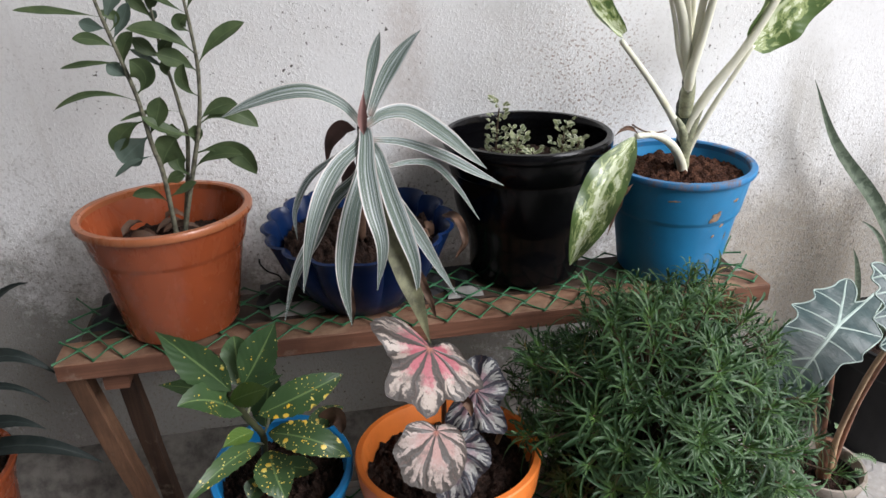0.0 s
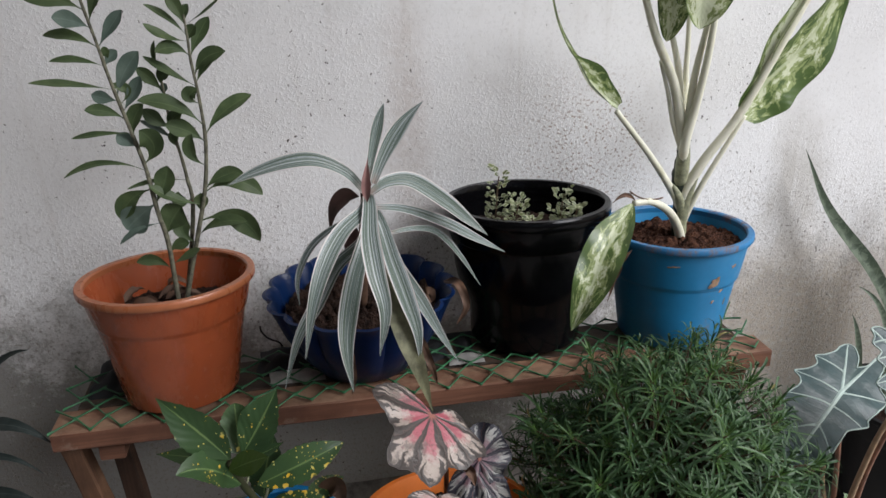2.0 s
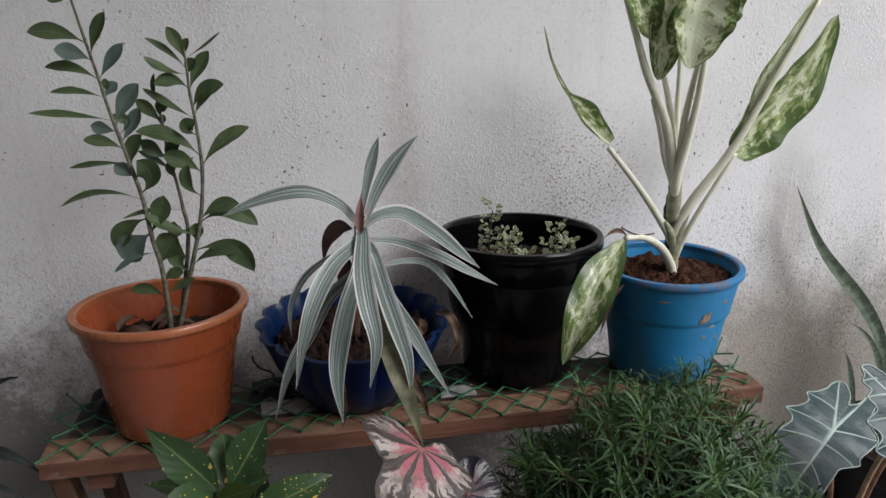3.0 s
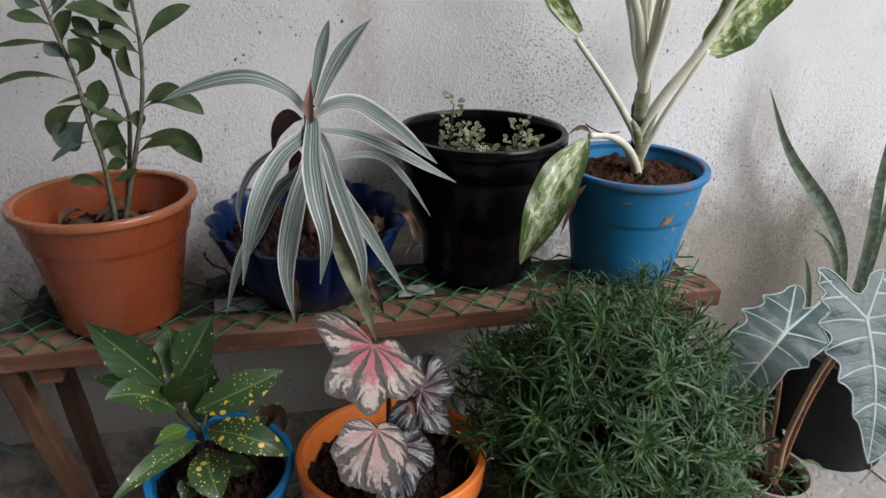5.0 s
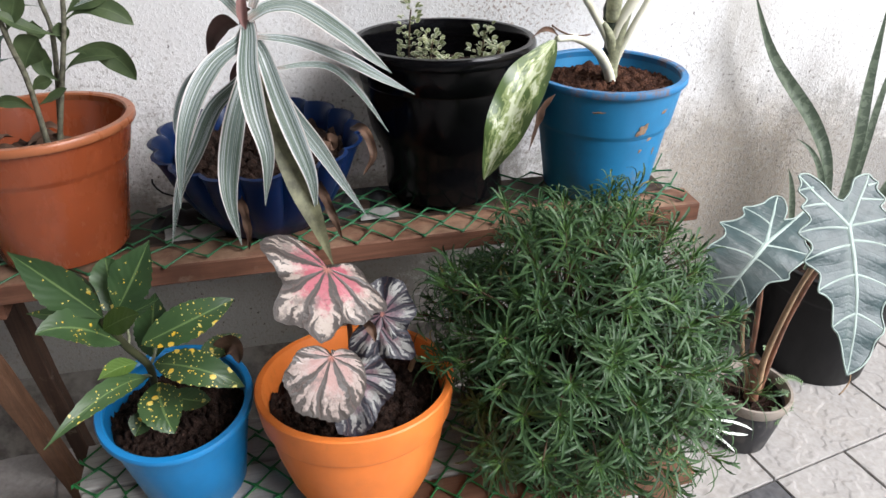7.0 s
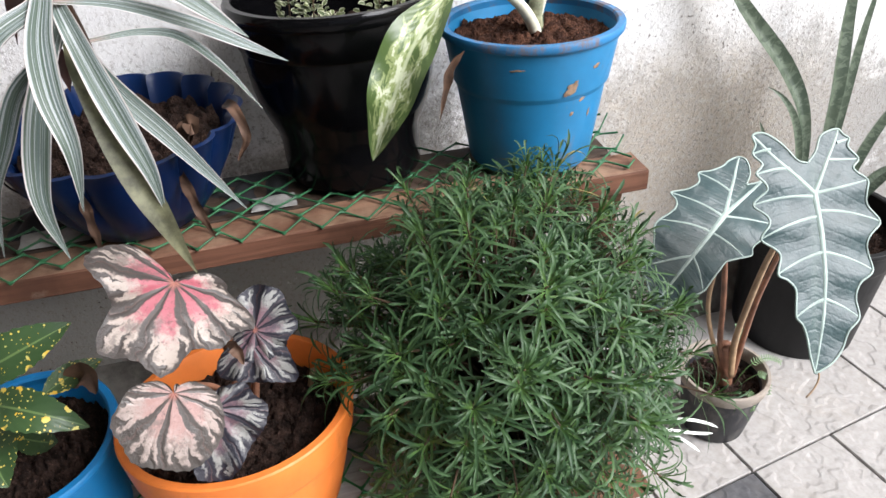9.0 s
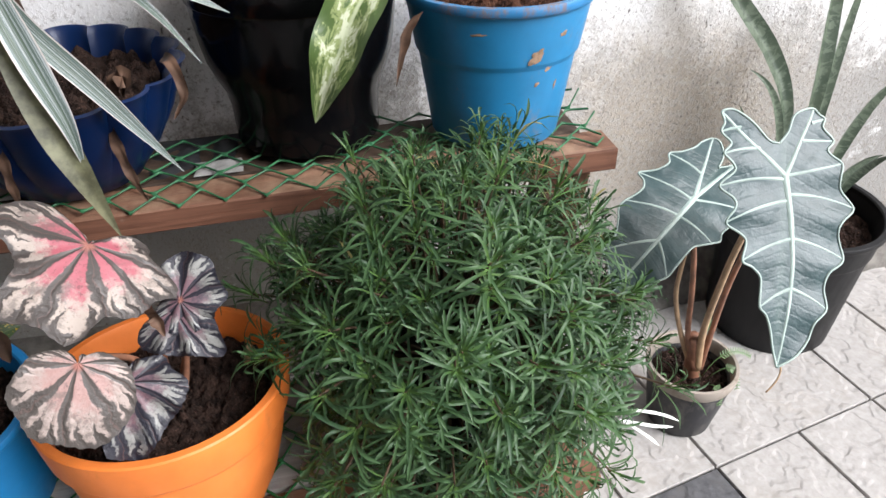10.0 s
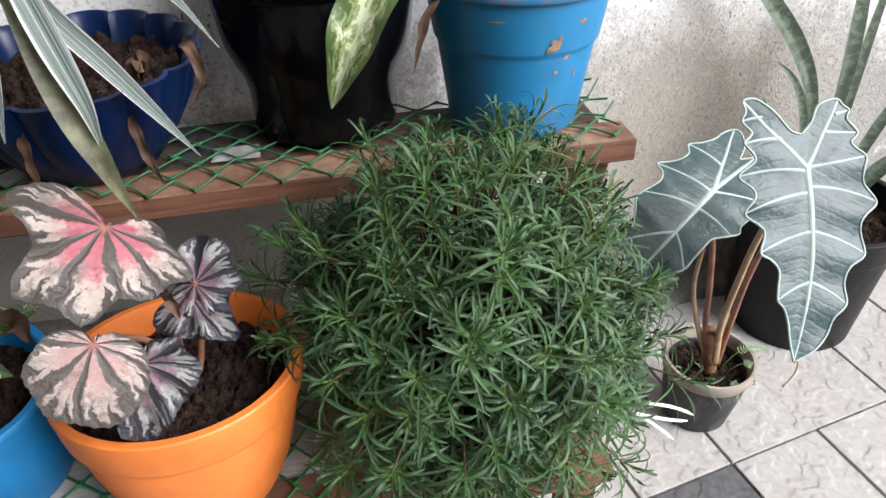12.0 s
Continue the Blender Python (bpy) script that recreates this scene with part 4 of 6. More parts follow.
    strip([(0.203, 0.837, 0.693), (0.214, 0.795, 0.681), (0.232, 0.792, 0.638), (0.259, 0.803, 0.588), (0.283, 0.820, 0.536), (0.310, 0.832, 0.482)], 0.021)
    # old leaves
    strip([(0.195, 0.810, 0.698), (0.163, 0.814, 0.683), (0.137, 0.818, 0.660), (0.120, 0.820, 0.624), (0.119, 0.820, 0.589)], 0.010)
    strip([(0.203, 0.850, 0.675), (0.211, 0.800, 0.662), (0.222, 0.777, 0.618), (0.235, 0.760, 0.567), (0.248, 0.750, 0.525), (0.261, 0.748, 0.472)], 0.027, M_DULL, label="dull olive old leaf")
    strip([(0.195, 0.820, 0.716), (0.181, 0.831, 0.715), (0.167, 0.840, 0.697), (0.160, 0.840, 0.668)], 0.019, M_PURPLE, lance, "purple-brown old leaf", (-0.6, -0.8, 0.1))
    strip([(0.191, 0.830, 0.674), (0.186, 0.853, 0.650), (0.181, 0.860, 0.615)], 0.020, M_PURPLE, label="purple-brown old leaf", face=(-0.4, -0.85, 0.2))
    dry = "shrivelled brown leaf"
    strip([(0.304, 0.900, 0.566), (0.316, 0.866, 0.577), (0.324, 0.850, 0.552), (0.311, 0.848, 0.528)], 0.011, M_OLD, broad, dry, (-0.3, -0.7, 0.7), 0.25)
    strip([(0.258, 0.86, 0.548), (0.276, 0.85, 0.572), (0.270, 0.86, 0.550)], 0.020, M_OLD, broad, dry, (-0.3, -0.7, 0.7), 0.3)
    strip([(0.253, 0.855, 0.535), (0.266, 0.812, 0.510), (0.277, 0.806, 0.470)], 0.011, M_OLD, broad, dry, (-0.3, -0.7, 0.3), 0.25)
    strip([(0.164, 0.835, 0.535), (0.174, 0.805, 0.512), (0.172, 0.805, 0.470)], 0.011, M_OLD, broad, dry, (-0.3, -0.7, 0.3), 0.25)


def black_pot_plant():
    base = Vector((0.437, 0.963, NET_Z))
    plant = thing("potted_seedlings", base, "tall black plastic pot with small cream-edged seedlings", "potted plant")
    h = 0.202
    tall_ = h / 0.212
    body = [(0.074, 0.004), (0.078, 0.0), (0.0795, 0.004), (0.081, 0.045), (0.084, 0.062), (0.092, 0.080), (0.0985, 0.098), (0.1015, 0.115), (0.1055, 0.150), (0.1062, 0.158), (0.1062, 0.161), (0.109, 0.164), (0.110, h - 0.014), (0.106, h - 0.014), (0.102, 0.16), (0.09, 0.09), (0.077, 0.04), (0.07, 0.008), (0.002, 0.008)]
    body = [(r, z * tall_ if z < h - 0.015 else z) for r, z in body]
    pot = part("pot", lathe(body, 72), M_BLACK, plant)
    ring = [(0.1055, h - 0.015), (0.115, h - 0.015), (0.117, h - 0.012), (0.117, h - 0.003), (0.115, h), (0.108, h), (0.106, h - 0.003), (0.1055, h - 0.015)]
    part("rim", lathe(ring, 72, None, False), M_BLACK, pot)
    for z in (0.140, 0.153, 0.166, 0.179):
        bm = lathe([(0.1035, z), (0.1050, z + 0.001), (0.1050, z + 0.003), (0.1035, z + 0.004), (0.1035, z)], 64, None, False)
        part("inner_ridge", bm, M_BLACK, pot)
    soil = part("soil", clods(0.099, 0.150, 8, 90, 0.006), M_SOIL, plant)
    lean(-3.0, pot, soil)
    rng = random.Random(12)
    for (x, y, z), spread, count in (((-0.05, -0.01, 0.155), 0.015, 35), ((-0.028, -0.03, 0.155), 0.017, 40), ((-0.012, -0.05, 0.153), 0.012, 22), ((0.045, -0.005, 0.155), 0.018, 34), ((0.06, -0.02, 0.155), 0.014, 20)):
        tall = {35: 0.098, 40: 0.06, 34: 0.06}.get(count, 0.042)
        sprig = part("sprig", tube(bmesh.new(), [(x, y, z), (x + 0.002, y, z + tall * 0.6), (x + 0.004, y - 0.002, z + tall * 0.9)], 0.0010, 5), M_TWIG, plant)
        leaves = bmesh.new()
        for _ in range(int(count * 2.6)):
            a, s = rng.uniform(0, math.tau), rng.random()
            d = Vector((math.cos(a), math.sin(a), rng.uniform(0.1, 0.9))).normalized()
            p = Vector((x + 0.003 * s, y, z + tall * s)) + d * spread * 1.35 * rng.uniform(0.15, 1.0) * (1.15 - 0.6 * s)
            w = rng.uniform(0.0032, 0.0066)
            blade([p, p + d * w * 0.7 + Vector((0, 0, 0.001)), p + d * w * 1.4], w, broad, (0, -0.5, 0.8), nv=5, nu=4, fold=0.3, bm=leaves)
        tagged(part("foliage", leaves, M_SMALL, sprig, "cream-edged leaflets"), kind="stuff")


def smear(owner, radius, angle, z, wide, tall, seed, label, material):
    """A thin irregular crust on a pot's side. radius(z): the pot's outer radius."""
    bm = bmesh.new()
    rows = []
    for i in range(7):
        row = []
        for k in range(49):
            a = math.tau * k / 48
            r = (i / 6) * (0.72 + 0.55 * noise.noise(Vector((math.cos(a) * 1.5, math.sin(a) * 1.5, seed))) + 0.2 * noise.noise(Vector((math.cos(a) * 5, math.sin(a) * 5, seed))))
            zz = z + tall / 2 * r * math.sin(a) + 0.25 * tall * r * math.cos(a)
            rr = radius(zz) + 0.0003 * (1 - (i / 6) ** 3) + 0.0003
            t = radians(angle) + wide / 2 * r * math.cos(a) / rr
            row.append((rr * math.cos(t), rr * math.sin(t), zz))
        rows.append(row)
    grid(bm, rows)
    return part("mud_smear", bm, material, owner, label)


def dumb_cane():
    base = Vector((0.646, 0.924, NET_Z))
    plant = thing("potted_dumb_cane", base, "dumb cane with marbled leaves in a worn blue plastic pot", "potted plant")
    pot = nursery_pot(plant, 0.072, 0.1028, 0.160, M_BLUE, collar=0.4, lip=0.005, groove=0.004, rim_label="rim worn brown in patches", rim_material=M_BLUE_WORN)

    def side(z):
        return 0.072 + 0.0218 * z / 0.160 + (0.0045 if z > 0.096 else 0.0004)

    for angle, z, w, t, seed in ((-82, 0.114, 0.022, 0.019, 1), (-70, 0.096, 0.012, 0.006, 2), (-64, 0.135, 0.014, 0.006, 3), (-120, 0.140, 0.02, 0.004, 4), (-78, 0.080, 0.008, 0.006, 5), (-60, 0.075, 0.006, 0.01, 6)):
        lean(-2.0, smear(plant, side, angle, z * 0.947, w, t, seed, "dried orange-brown mud", M_MUD))
    soil = part("soil", clods(0.0885, 0.139, 21, 150, 0.005, 0.006), M_SOIL_RED, plant, "crumbly red-brown soil")
    lean(-2.0, pot, soil)

    def at(x, y, z):
        return Vector((x, y, z)) - base

    part("stem", tube(bmesh.new(), [at(0.652, 0.932, 0.567), at(0.649, 0.932, 0.631), at(0.641, 0.932, 0.673), at(0.644, 0.932, 0.712), at(0.641, 0.932, 0.758)], lambda s: 0.0105 - 0.003 * s + 0.0007 * math.sin(s * 60), 12, 50), M_CANE_STEM, plant, "dark green cane with black rings")
    stalks = (
        ([(0.653, 0.930, 0.607), (0.645, 0.928, 0.637), (0.627, 0.927, 0.665), (0.586, 0.922, 0.718), (0.536, 0.917, 0.775)], 0.0062),
        ([(0.651, 0.928, 0.617), (0.651, 0.926, 0.655), (0.669, 0.920, 0.700), (0.702, 0.912, 0.754), (0.734, 0.907, 0.820), (0.767, 0.907, 0.887), (0.805, 0.912, 0.960)], 0.0068),
        ([(0.655, 0.930, 0.583), (0.655, 0.927, 0.615), (0.671, 0.917, 0.671), (0.697, 0.912, 0.726), (0.715, 0.910, 0.762)], 0.0045),
        ([(0.643, 0.930, 0.683), (0.640, 0.930, 0.713), (0.623, 0.930, 0.754), (0.611, 0.928, 0.792), (0.595, 0.927, 0.835)], 0.0040),
        ([(0.643, 0.929, 0.708), (0.635, 0.927, 0.744), (0.615, 0.924, 0.807), (0.583, 0.922, 0.866), (0.564, 0.922, 0.913), (0.546, 0.922, 0.958)], 0.0066),
        ([(0.640, 0.932, 0.733), (0.637, 0.932, 0.758), (0.625, 0.932, 0.819), (0.610, 0.932, 0.865), (0.591, 0.932, 0.917)], 0.0052),
        ([(0.641, 0.933, 0.733), (0.641, 0.933, 0.758), (0.638, 0.937, 0.817), (0.635, 0.937, 0.870), (0.631, 0.937, 0.907)], 0.0045),
        ([(0.642, 0.928, 0.713), (0.641, 0.922, 0.744), (0.639, 0.917, 0.808), (0.645, 0.912, 0.871), (0.647, 0.905, 0.905)], 0.0056),
        ([(0.643, 0.926, 0.683), (0.637, 0.917, 0.728), (0.643, 0.912, 0.776), (0.647, 0.904, 0.837), (0.648, 0.900, 0.902), (0.641, 0.897, 0.960)], 0.0060),
        ([(0.652, 0.926, 0.564), (0.645, 0.920, 0.599), (0.611, 0.892, 0.641), (0.569, 0.862, 0.668), (0.536, 0.844, 0.675)], 0.0066))
    for pts, r in stalks:
        part("stalk", tube(bmesh.new(), [at(*p) for p in pts], lambda s, w=r: 1.06 * w * (0.7 + 0.58 * min(1, s * 7) - 0.75 * s ** 0.7), 9, 30), M_STALK_CREAM, plant)
    for pts, r in (([(0.653, 0.929, 0.593), (0.650, 0.926, 0.625), (0.662, 0.920, 0.683)], 0.0095), ([(0.651, 0.929, 0.613), (0.647, 0.926, 0.637), (0.629, 0.924, 0.667)], 0.0090), ([(0.643, 0.929, 0.668), (0.641, 0.924, 0.703), (0.639, 0.920, 0.738)], 0.0105)):
        part("sheath", tube(bmesh.new(), [at(*p) for p in pts], lambda s, w=r: w * (0.85 + 0.15 * math.sin(s * 3.1) - 0.5 * s * s), 10, 12), M_SHEATH, plant, "pale green leaf sheath")

    def slim(v):
        return math.sin(math.pi * min(1, v * 1.9 + 0.02)) ** 0.8 * 0.8 + 0.2 * (1 - v) if v < 0.5 else max(0.0, 0.27 * (1 - v) ** 0.4)

    leaves = (
        ([(0.536, 0.846, 0.674), (0.486, 0.797, 0.644), (0.455, 0.772, 0.599), (0.434, 0.769, 0.547)], 0.050, ovate, (-0.35, -0.75, 0.6), 0.4, 0.1, (1.0, 1.0), M_CANE_GREEN),
        ([(0.538, 0.915, 0.782), (0.51, 0.912, 0.807), (0.487, 0.91, 0.832), (0.467, 0.912, 0.856), (0.452, 0.917, 0.888), (0.442, 0.922, 0.927)], 0.046, slim, (0.5, -0.75, 0.3), 0.9, 0.4, (1, 0.7), M_CANE),
        ([(0.712, 0.915, 0.758), (0.752, 0.920, 0.803), (0.809, 0.926, 0.857), (0.850, 0.932, 0.938)], 0.086, broad, (0.2, -0.97, -0.02), 0.3, 0.0, (0.9, 1.1), M_CANE_GREEN),
        ([(0.729, 0.909, 0.808), (0.742, 0.905, 0.855), (0.766, 0.905, 0.898), (0.814, 0.912, 0.983)], 0.024, broad, (-0.55, -0.8, 0.2), 0.6, 0.0, (1.0, 0.25), M_CANE_PALE),
        ([(0.639, 0.890, 0.981), (0.629, 0.888, 0.931), (0.627, 0.896, 0.875)], 0.082, broad, (-0.1, -1, 0.2), 0.4, 0.0, (1, 0.9), M_CANE_PALE),
        ([(0.681, 0.907, 0.980), (0.671, 0.902, 0.943), (0.660, 0.912, 0.907)], 0.044, broad, (0.4, -1, 0.1), 0.5, 0.0, (1, 1), M_CANE),
        ([(0.544, 0.912, 0.982), (0.567, 0.912, 0.944), (0.579, 0.917, 0.911)], 0.052, broad, (0.2, -1, 0.2), 0.5, 0.0, (1, 1), M_CANE_GREEN),
        ([(0.601, 0.917, 0.982), (0.601, 0.915, 0.917), (0.597, 0.920, 0.859)], 0.048, broad, (-0.3, -1, 0.1), 0.6, 0.15, (1, 1), M_CANE),
        ([(0.616, 0.907, 0.951), (0.609, 0.905, 0.925), (0.605, 0.912, 0.903)], 0.030, broad, (-0.4, -1, 0.0), 0.6, 0.0, (1, 1), M_CANE_GREEN))
    for pts, w, form, face, fold, twist, halves, m in leaves:
        part("leaf", blade([at(*p) for p in pts], w, form, face, nv=26, nu=10, fold=fold, wave=0.10, twist=twist, halves=halves), m, plant)
    part("dry_leaf", blade([at(0.552, 0.87, 0.60), at(0.537, 0.87, 0.585), at(0.530, 0.87, 0.560), at(0.523, 0.87, 0.527)], 0.011, lance, (0.3, -1, 0.2), fold=0.8, wave=0.3), M_OLD, plant, "dry brown strip hanging over the rim")
    part("dry_leaf", blade([at(0.538, 0.844, 0.677), at(0.520, 0.838, 0.688), at(0.502, 0.832, 0.681)], 0.006, lance, (0, -1, 0.5), fold=0.8, wave=0.3), M_OLD, plant, "withered brown leaf end")
    part("dry_leaf", tube(bmesh.new(), [at(0.589, 0.872, 0.669), at(0.555, 0.852, 0.676), at(0.528, 0.842, 0.691)], 0.0011, 5, 10), M_OLD, plant, "withered brown leaf end")


# ---------------------------------------------------------------- rack and floor plants
def spotted_laurel():
    base = Vector((0.0757, 0.728, RACK_TOP))
    plant = thing("potted_spotted_laurel", base, "gold-spotted glossy laurel in a bright blue plastic pot", "potted plant")
    pot = nursery_pot(plant, 0.058, 0.0828, 0.140, M_BLUE_CLEAN, collar=0.22, lip=0.004, groove=0.0012)
    soil = part("soil", clods(0.0715, 0.110, 31, 120, 0.007), M_SOIL, plant)
    lean(5.8, pot, soil)

    def at(p):
        return Vector(p) - base

    part("stem", tube(bmesh.new(), [at(p) for p in ((0.078, 0.728, 0.315), (0.058, 0.722, 0.35), (0.06, 0.712, 0.399), (0.047, 0.698, 0.442), (0.04, 0.68, 0.488))], 0.0042, 8, 20), M_LAUREL, plant)
    for pts in (((0.06, 0.712, 0.399), (0.068, 0.72, 0.413), (0.067, 0.728, 0.423)), ((0.047, 0.698, 0.442), (0.052, 0.7, 0.451), (0.054, 0.685, 0.488)), ((0.061, 0.714, 0.385), (0.049, 0.7, 0.398), (0.043, 0.69, 0.403))):
        part("stalk", tube(bmesh.new(), [at(p) for p in pts], 0.0016, 6, 10), M_SHEATH, plant)
    leaves = (
        ((0.041, 0.678, 0.492), (0.014, 0.672, 0.536), (-0.022, 0.69, 0.567), 40, lance, (-0.2, -0.8, 0.5), M_SPOT_FEW),
        ((0.038, 0.685, 0.49), (0.03, 0.695, 0.518), (0.011, 0.705, 0.534), 22, lance, (-0.7, -0.7, 0.2), M_SPOT_FEW),
        ((0.049, 0.69, 0.489), (0.048, 0.705, 0.517), (0.047, 0.715, 0.535), 36, broad, (0.2, -0.95, 0.2), M_SPOT_FEW),
        ((0.053, 0.68, 0.496), (0.074, 0.685, 0.53), (0.093, 0.698, 0.558), 42, lance, (-0.35, -0.85, 0.35), M_SPOT_FEW),
        ((0.046, 0.69, 0.451), (0.023, 0.66, 0.499), (-0.004, 0.64, 0.511), 36, ovate, (0.1, -0.55, 0.85), M_SPOT_FEW),
        ((0.028, 0.7, 0.475), (-0.008, 0.72, 0.472), (-0.044, 0.735, 0.469), 20, lance, (0, -0.6, 0.8), M_SPOT_FEW),
        ((0.038, 0.678, 0.479), (0.062, 0.655, 0.504), (0.082, 0.64, 0.519), 25, ovate, (0.1, -0.8, 0.6), M_SPOT_NEW),
        ((0.053, 0.675, 0.493), (0.075, 0.668, 0.504), (0.096, 0.664, 0.516), 17, lance, (0, -0.5, 0.85), M_SPOT_FEW),
        ((0.06, 0.705, 0.435), (0.111, 0.7, 0.46), (0.156, 0.715, 0.469), 38, ovate, (-0.1, -0.75, 0.65), M_SPOT),
        ((0.062, 0.73, 0.395), (0.069, 0.728, 0.438), (0.083, 0.715, 0.488), 36, ovate, (0.1, -0.97, 0.2), M_SPOT_FEW),
        ((0.068, 0.7, 0.412), (0.114, 0.665, 0.427), (0.156, 0.66, 0.398), 36, ovate, (0.05, -0.6, 0.8), M_SPOT),
        ((0.108, 0.715, 0.395), (0.129, 0.735, 0.395), (0.153, 0.755, 0.39), 24, ovate, (0, -0.7, 0.7), M_SPOT),
        ((0.065, 0.705, 0.382), (0.073, 0.665, 0.382), (0.083, 0.645, 0.364), 44, ovate, (0.1, -0.8, 0.6), M_SPOT),
        ((0.053, 0.68, 0.369), (0.048, 0.668, 0.363), (0.042, 0.66, 0.355), 24, ovate, (-0.1, -0.8, 0.6), M_SPOT),
        ((0.057, 0.71, 0.387), (0.032, 0.645, 0.428), (-0.015, 0.6, 0.414), 23, lance, (0.2, -0.6, 0.75), M_SPOT_FEW),
        ((0.053, 0.7, 0.416), (0.039, 0.68, 0.429), (0.025, 0.66, 0.434), 20, lance, (0.1, -0.6, 0.8), M_SPOT_NEW),
        ((0.067, 0.715, 0.355), (0.096, 0.695, 0.36), (0.118, 0.68, 0.369), 26, ovate, (0, -0.5, 0.85), M_SPOT_FEW))
    for a, b, c, w, form, face, material in leaves:
        part("leaf", blade([at(a), at(b), at(c)], w / 1000, form, face, nv=23, nu=8, fold=0.25, wave=0.03, tooth=0.04), material, plant)
    part("dry_leaf", blade([at((0.124, 0.735, 0.382)), at((0.143, 0.725, 0.401)), at((0.148, 0.72, 0.379))], 0.022, broad, (0, -0.7, 0.7), fold=0.8, wave=0.3), M_OLD, plant, "curled dry brown leaf")


def heart_leaf(center, tip_way, facing, size, material, owner, reach, ruffle=0.05, veins=7, cup=0.12):
    """A lopsided heart-shaped leaf round the top of its stalk. reach: (angle from the tip, share of size) pairs."""
    down = Vector(tip_way).normalized()
    up = Vector(facing)
    up = (up - down * up.dot(down)).normalized()
    side = down.cross(up)
    bm = bmesh.new()
    rows, uvs = [], []
    rings, spokes = 14, 110
    angles = np.array([r[0] for r in reach], float)
    shares = np.array([r[1] for r in reach], float)

    def out(deg):
        return sum(float(np.interp(deg + d, angles, shares)) for d in (-5, 0, 5)) / 3

    for i in range(rings + 1):
        v = 0.004 + 0.996 * i / rings
        row, line = [], []
        for k in range(spokes + 1):
            deg = angles[0] + (angles[-1] - angles[0]) * k / spokes
            a = radians(deg)
            wav = math.cos(math.tau * veins * k / spokes)
            r = size * out(deg) * v * (1 - 0.025 * wav * v + 0.012 * math.sin(a * 43) * v)
            lift = size * (-cup * v * v + ruffle * v * v * wav + 0.05 * v * noise.noise(Vector((a * 1.5, v * 2, size * 90))))
            row.append(Vector(center) + down * (r * math.cos(a)) + side * (r * math.sin(a)) + up * lift)
            line.append((k / spokes, v))
        rows.append(row)
        uvs.append(line)
    grid(bm, rows, uvs)
    return part("leaf", bm, material, owner)


WING = ((-150, 0.08), (-130, 0.12), (-120, 0.29), (-108, 0.47), (-101, 0.54), (-91, 0.59), (-79, 0.57), (-74, 0.70), (-68, 0.86), (-62, 0.97), (-58, 0.99), (-48, 0.87), (-34, 0.89), (-28, 0.84), (-22, 0.78), (-15, 0.78), (-7, 0.82), (-1, 0.91), (4, 1.03), (9, 1.07), (18, 1.00), (26, 0.99), (34, 1.05), (42, 1.05), (48, 1.07), (52, 0.96), (59, 0.79), (68, 0.66), (77, 0.64), (84, 0.63), (91, 0.70), (96, 0.82), (100, 0.92), (106, 0.93), (116, 0.88), (125, 0.83), (135, 0.71), (144, 0.61), (152, 0.42), (157, 0.22), (170, 0.11))
ROUND = ((-160, 0.09), (-118, 0.14), (-107, 0.24), (-90, 0.38), (-73, 0.53), (-58, 0.67), (-44, 0.81), (-31, 0.90), (-22, 0.97), (-13, 1.05), (-5, 1.09), (3, 1.05), (17, 1.02), (31, 1.00), (44, 0.97), (56, 0.90), (68, 0.86), (82, 0.79), (98, 0.66), (115, 0.50), (135, 0.33), (155, 0.17), (170, 0.09))
FAN = ((-190, 0.24), (-171, 0.60), (-149, 0.81), (-129, 0.90), (-109, 1.00), (-89, 1.00), (-77, 0.86), (-50, 0.88), (-35, 0.88), (-19, 0.76), (10, 0.71), (50, 0.71), (90, 0.67), (130, 0.52), (160, 0.29))
SHELL = ((-165, 0.17), (-110, 0.30), (-60, 0.37), (-23, 0.48), (-17, 0.67), (-5, 0.87), (6, 1.07), (15, 1.24), (22, 1.09), (40, 0.91), (58, 0.80), (83, 0.85), (109, 0.91), (125, 0.63), (140, 0.41), (160, 0.22))
SCOOP = ((-165, 0.15), (-133, 0.37), (-112, 0.54), (-86, 0.65), (-64, 0.81), (-43, 0.87), (-28, 0.83), (-16, 0.83), (-6, 0.98), (6, 1.12), (15, 1.21), (26, 1.15), (39, 1.17), (46, 0.81), (60, 0.62), (90, 0.50), (130, 0.31), (160, 0.12))


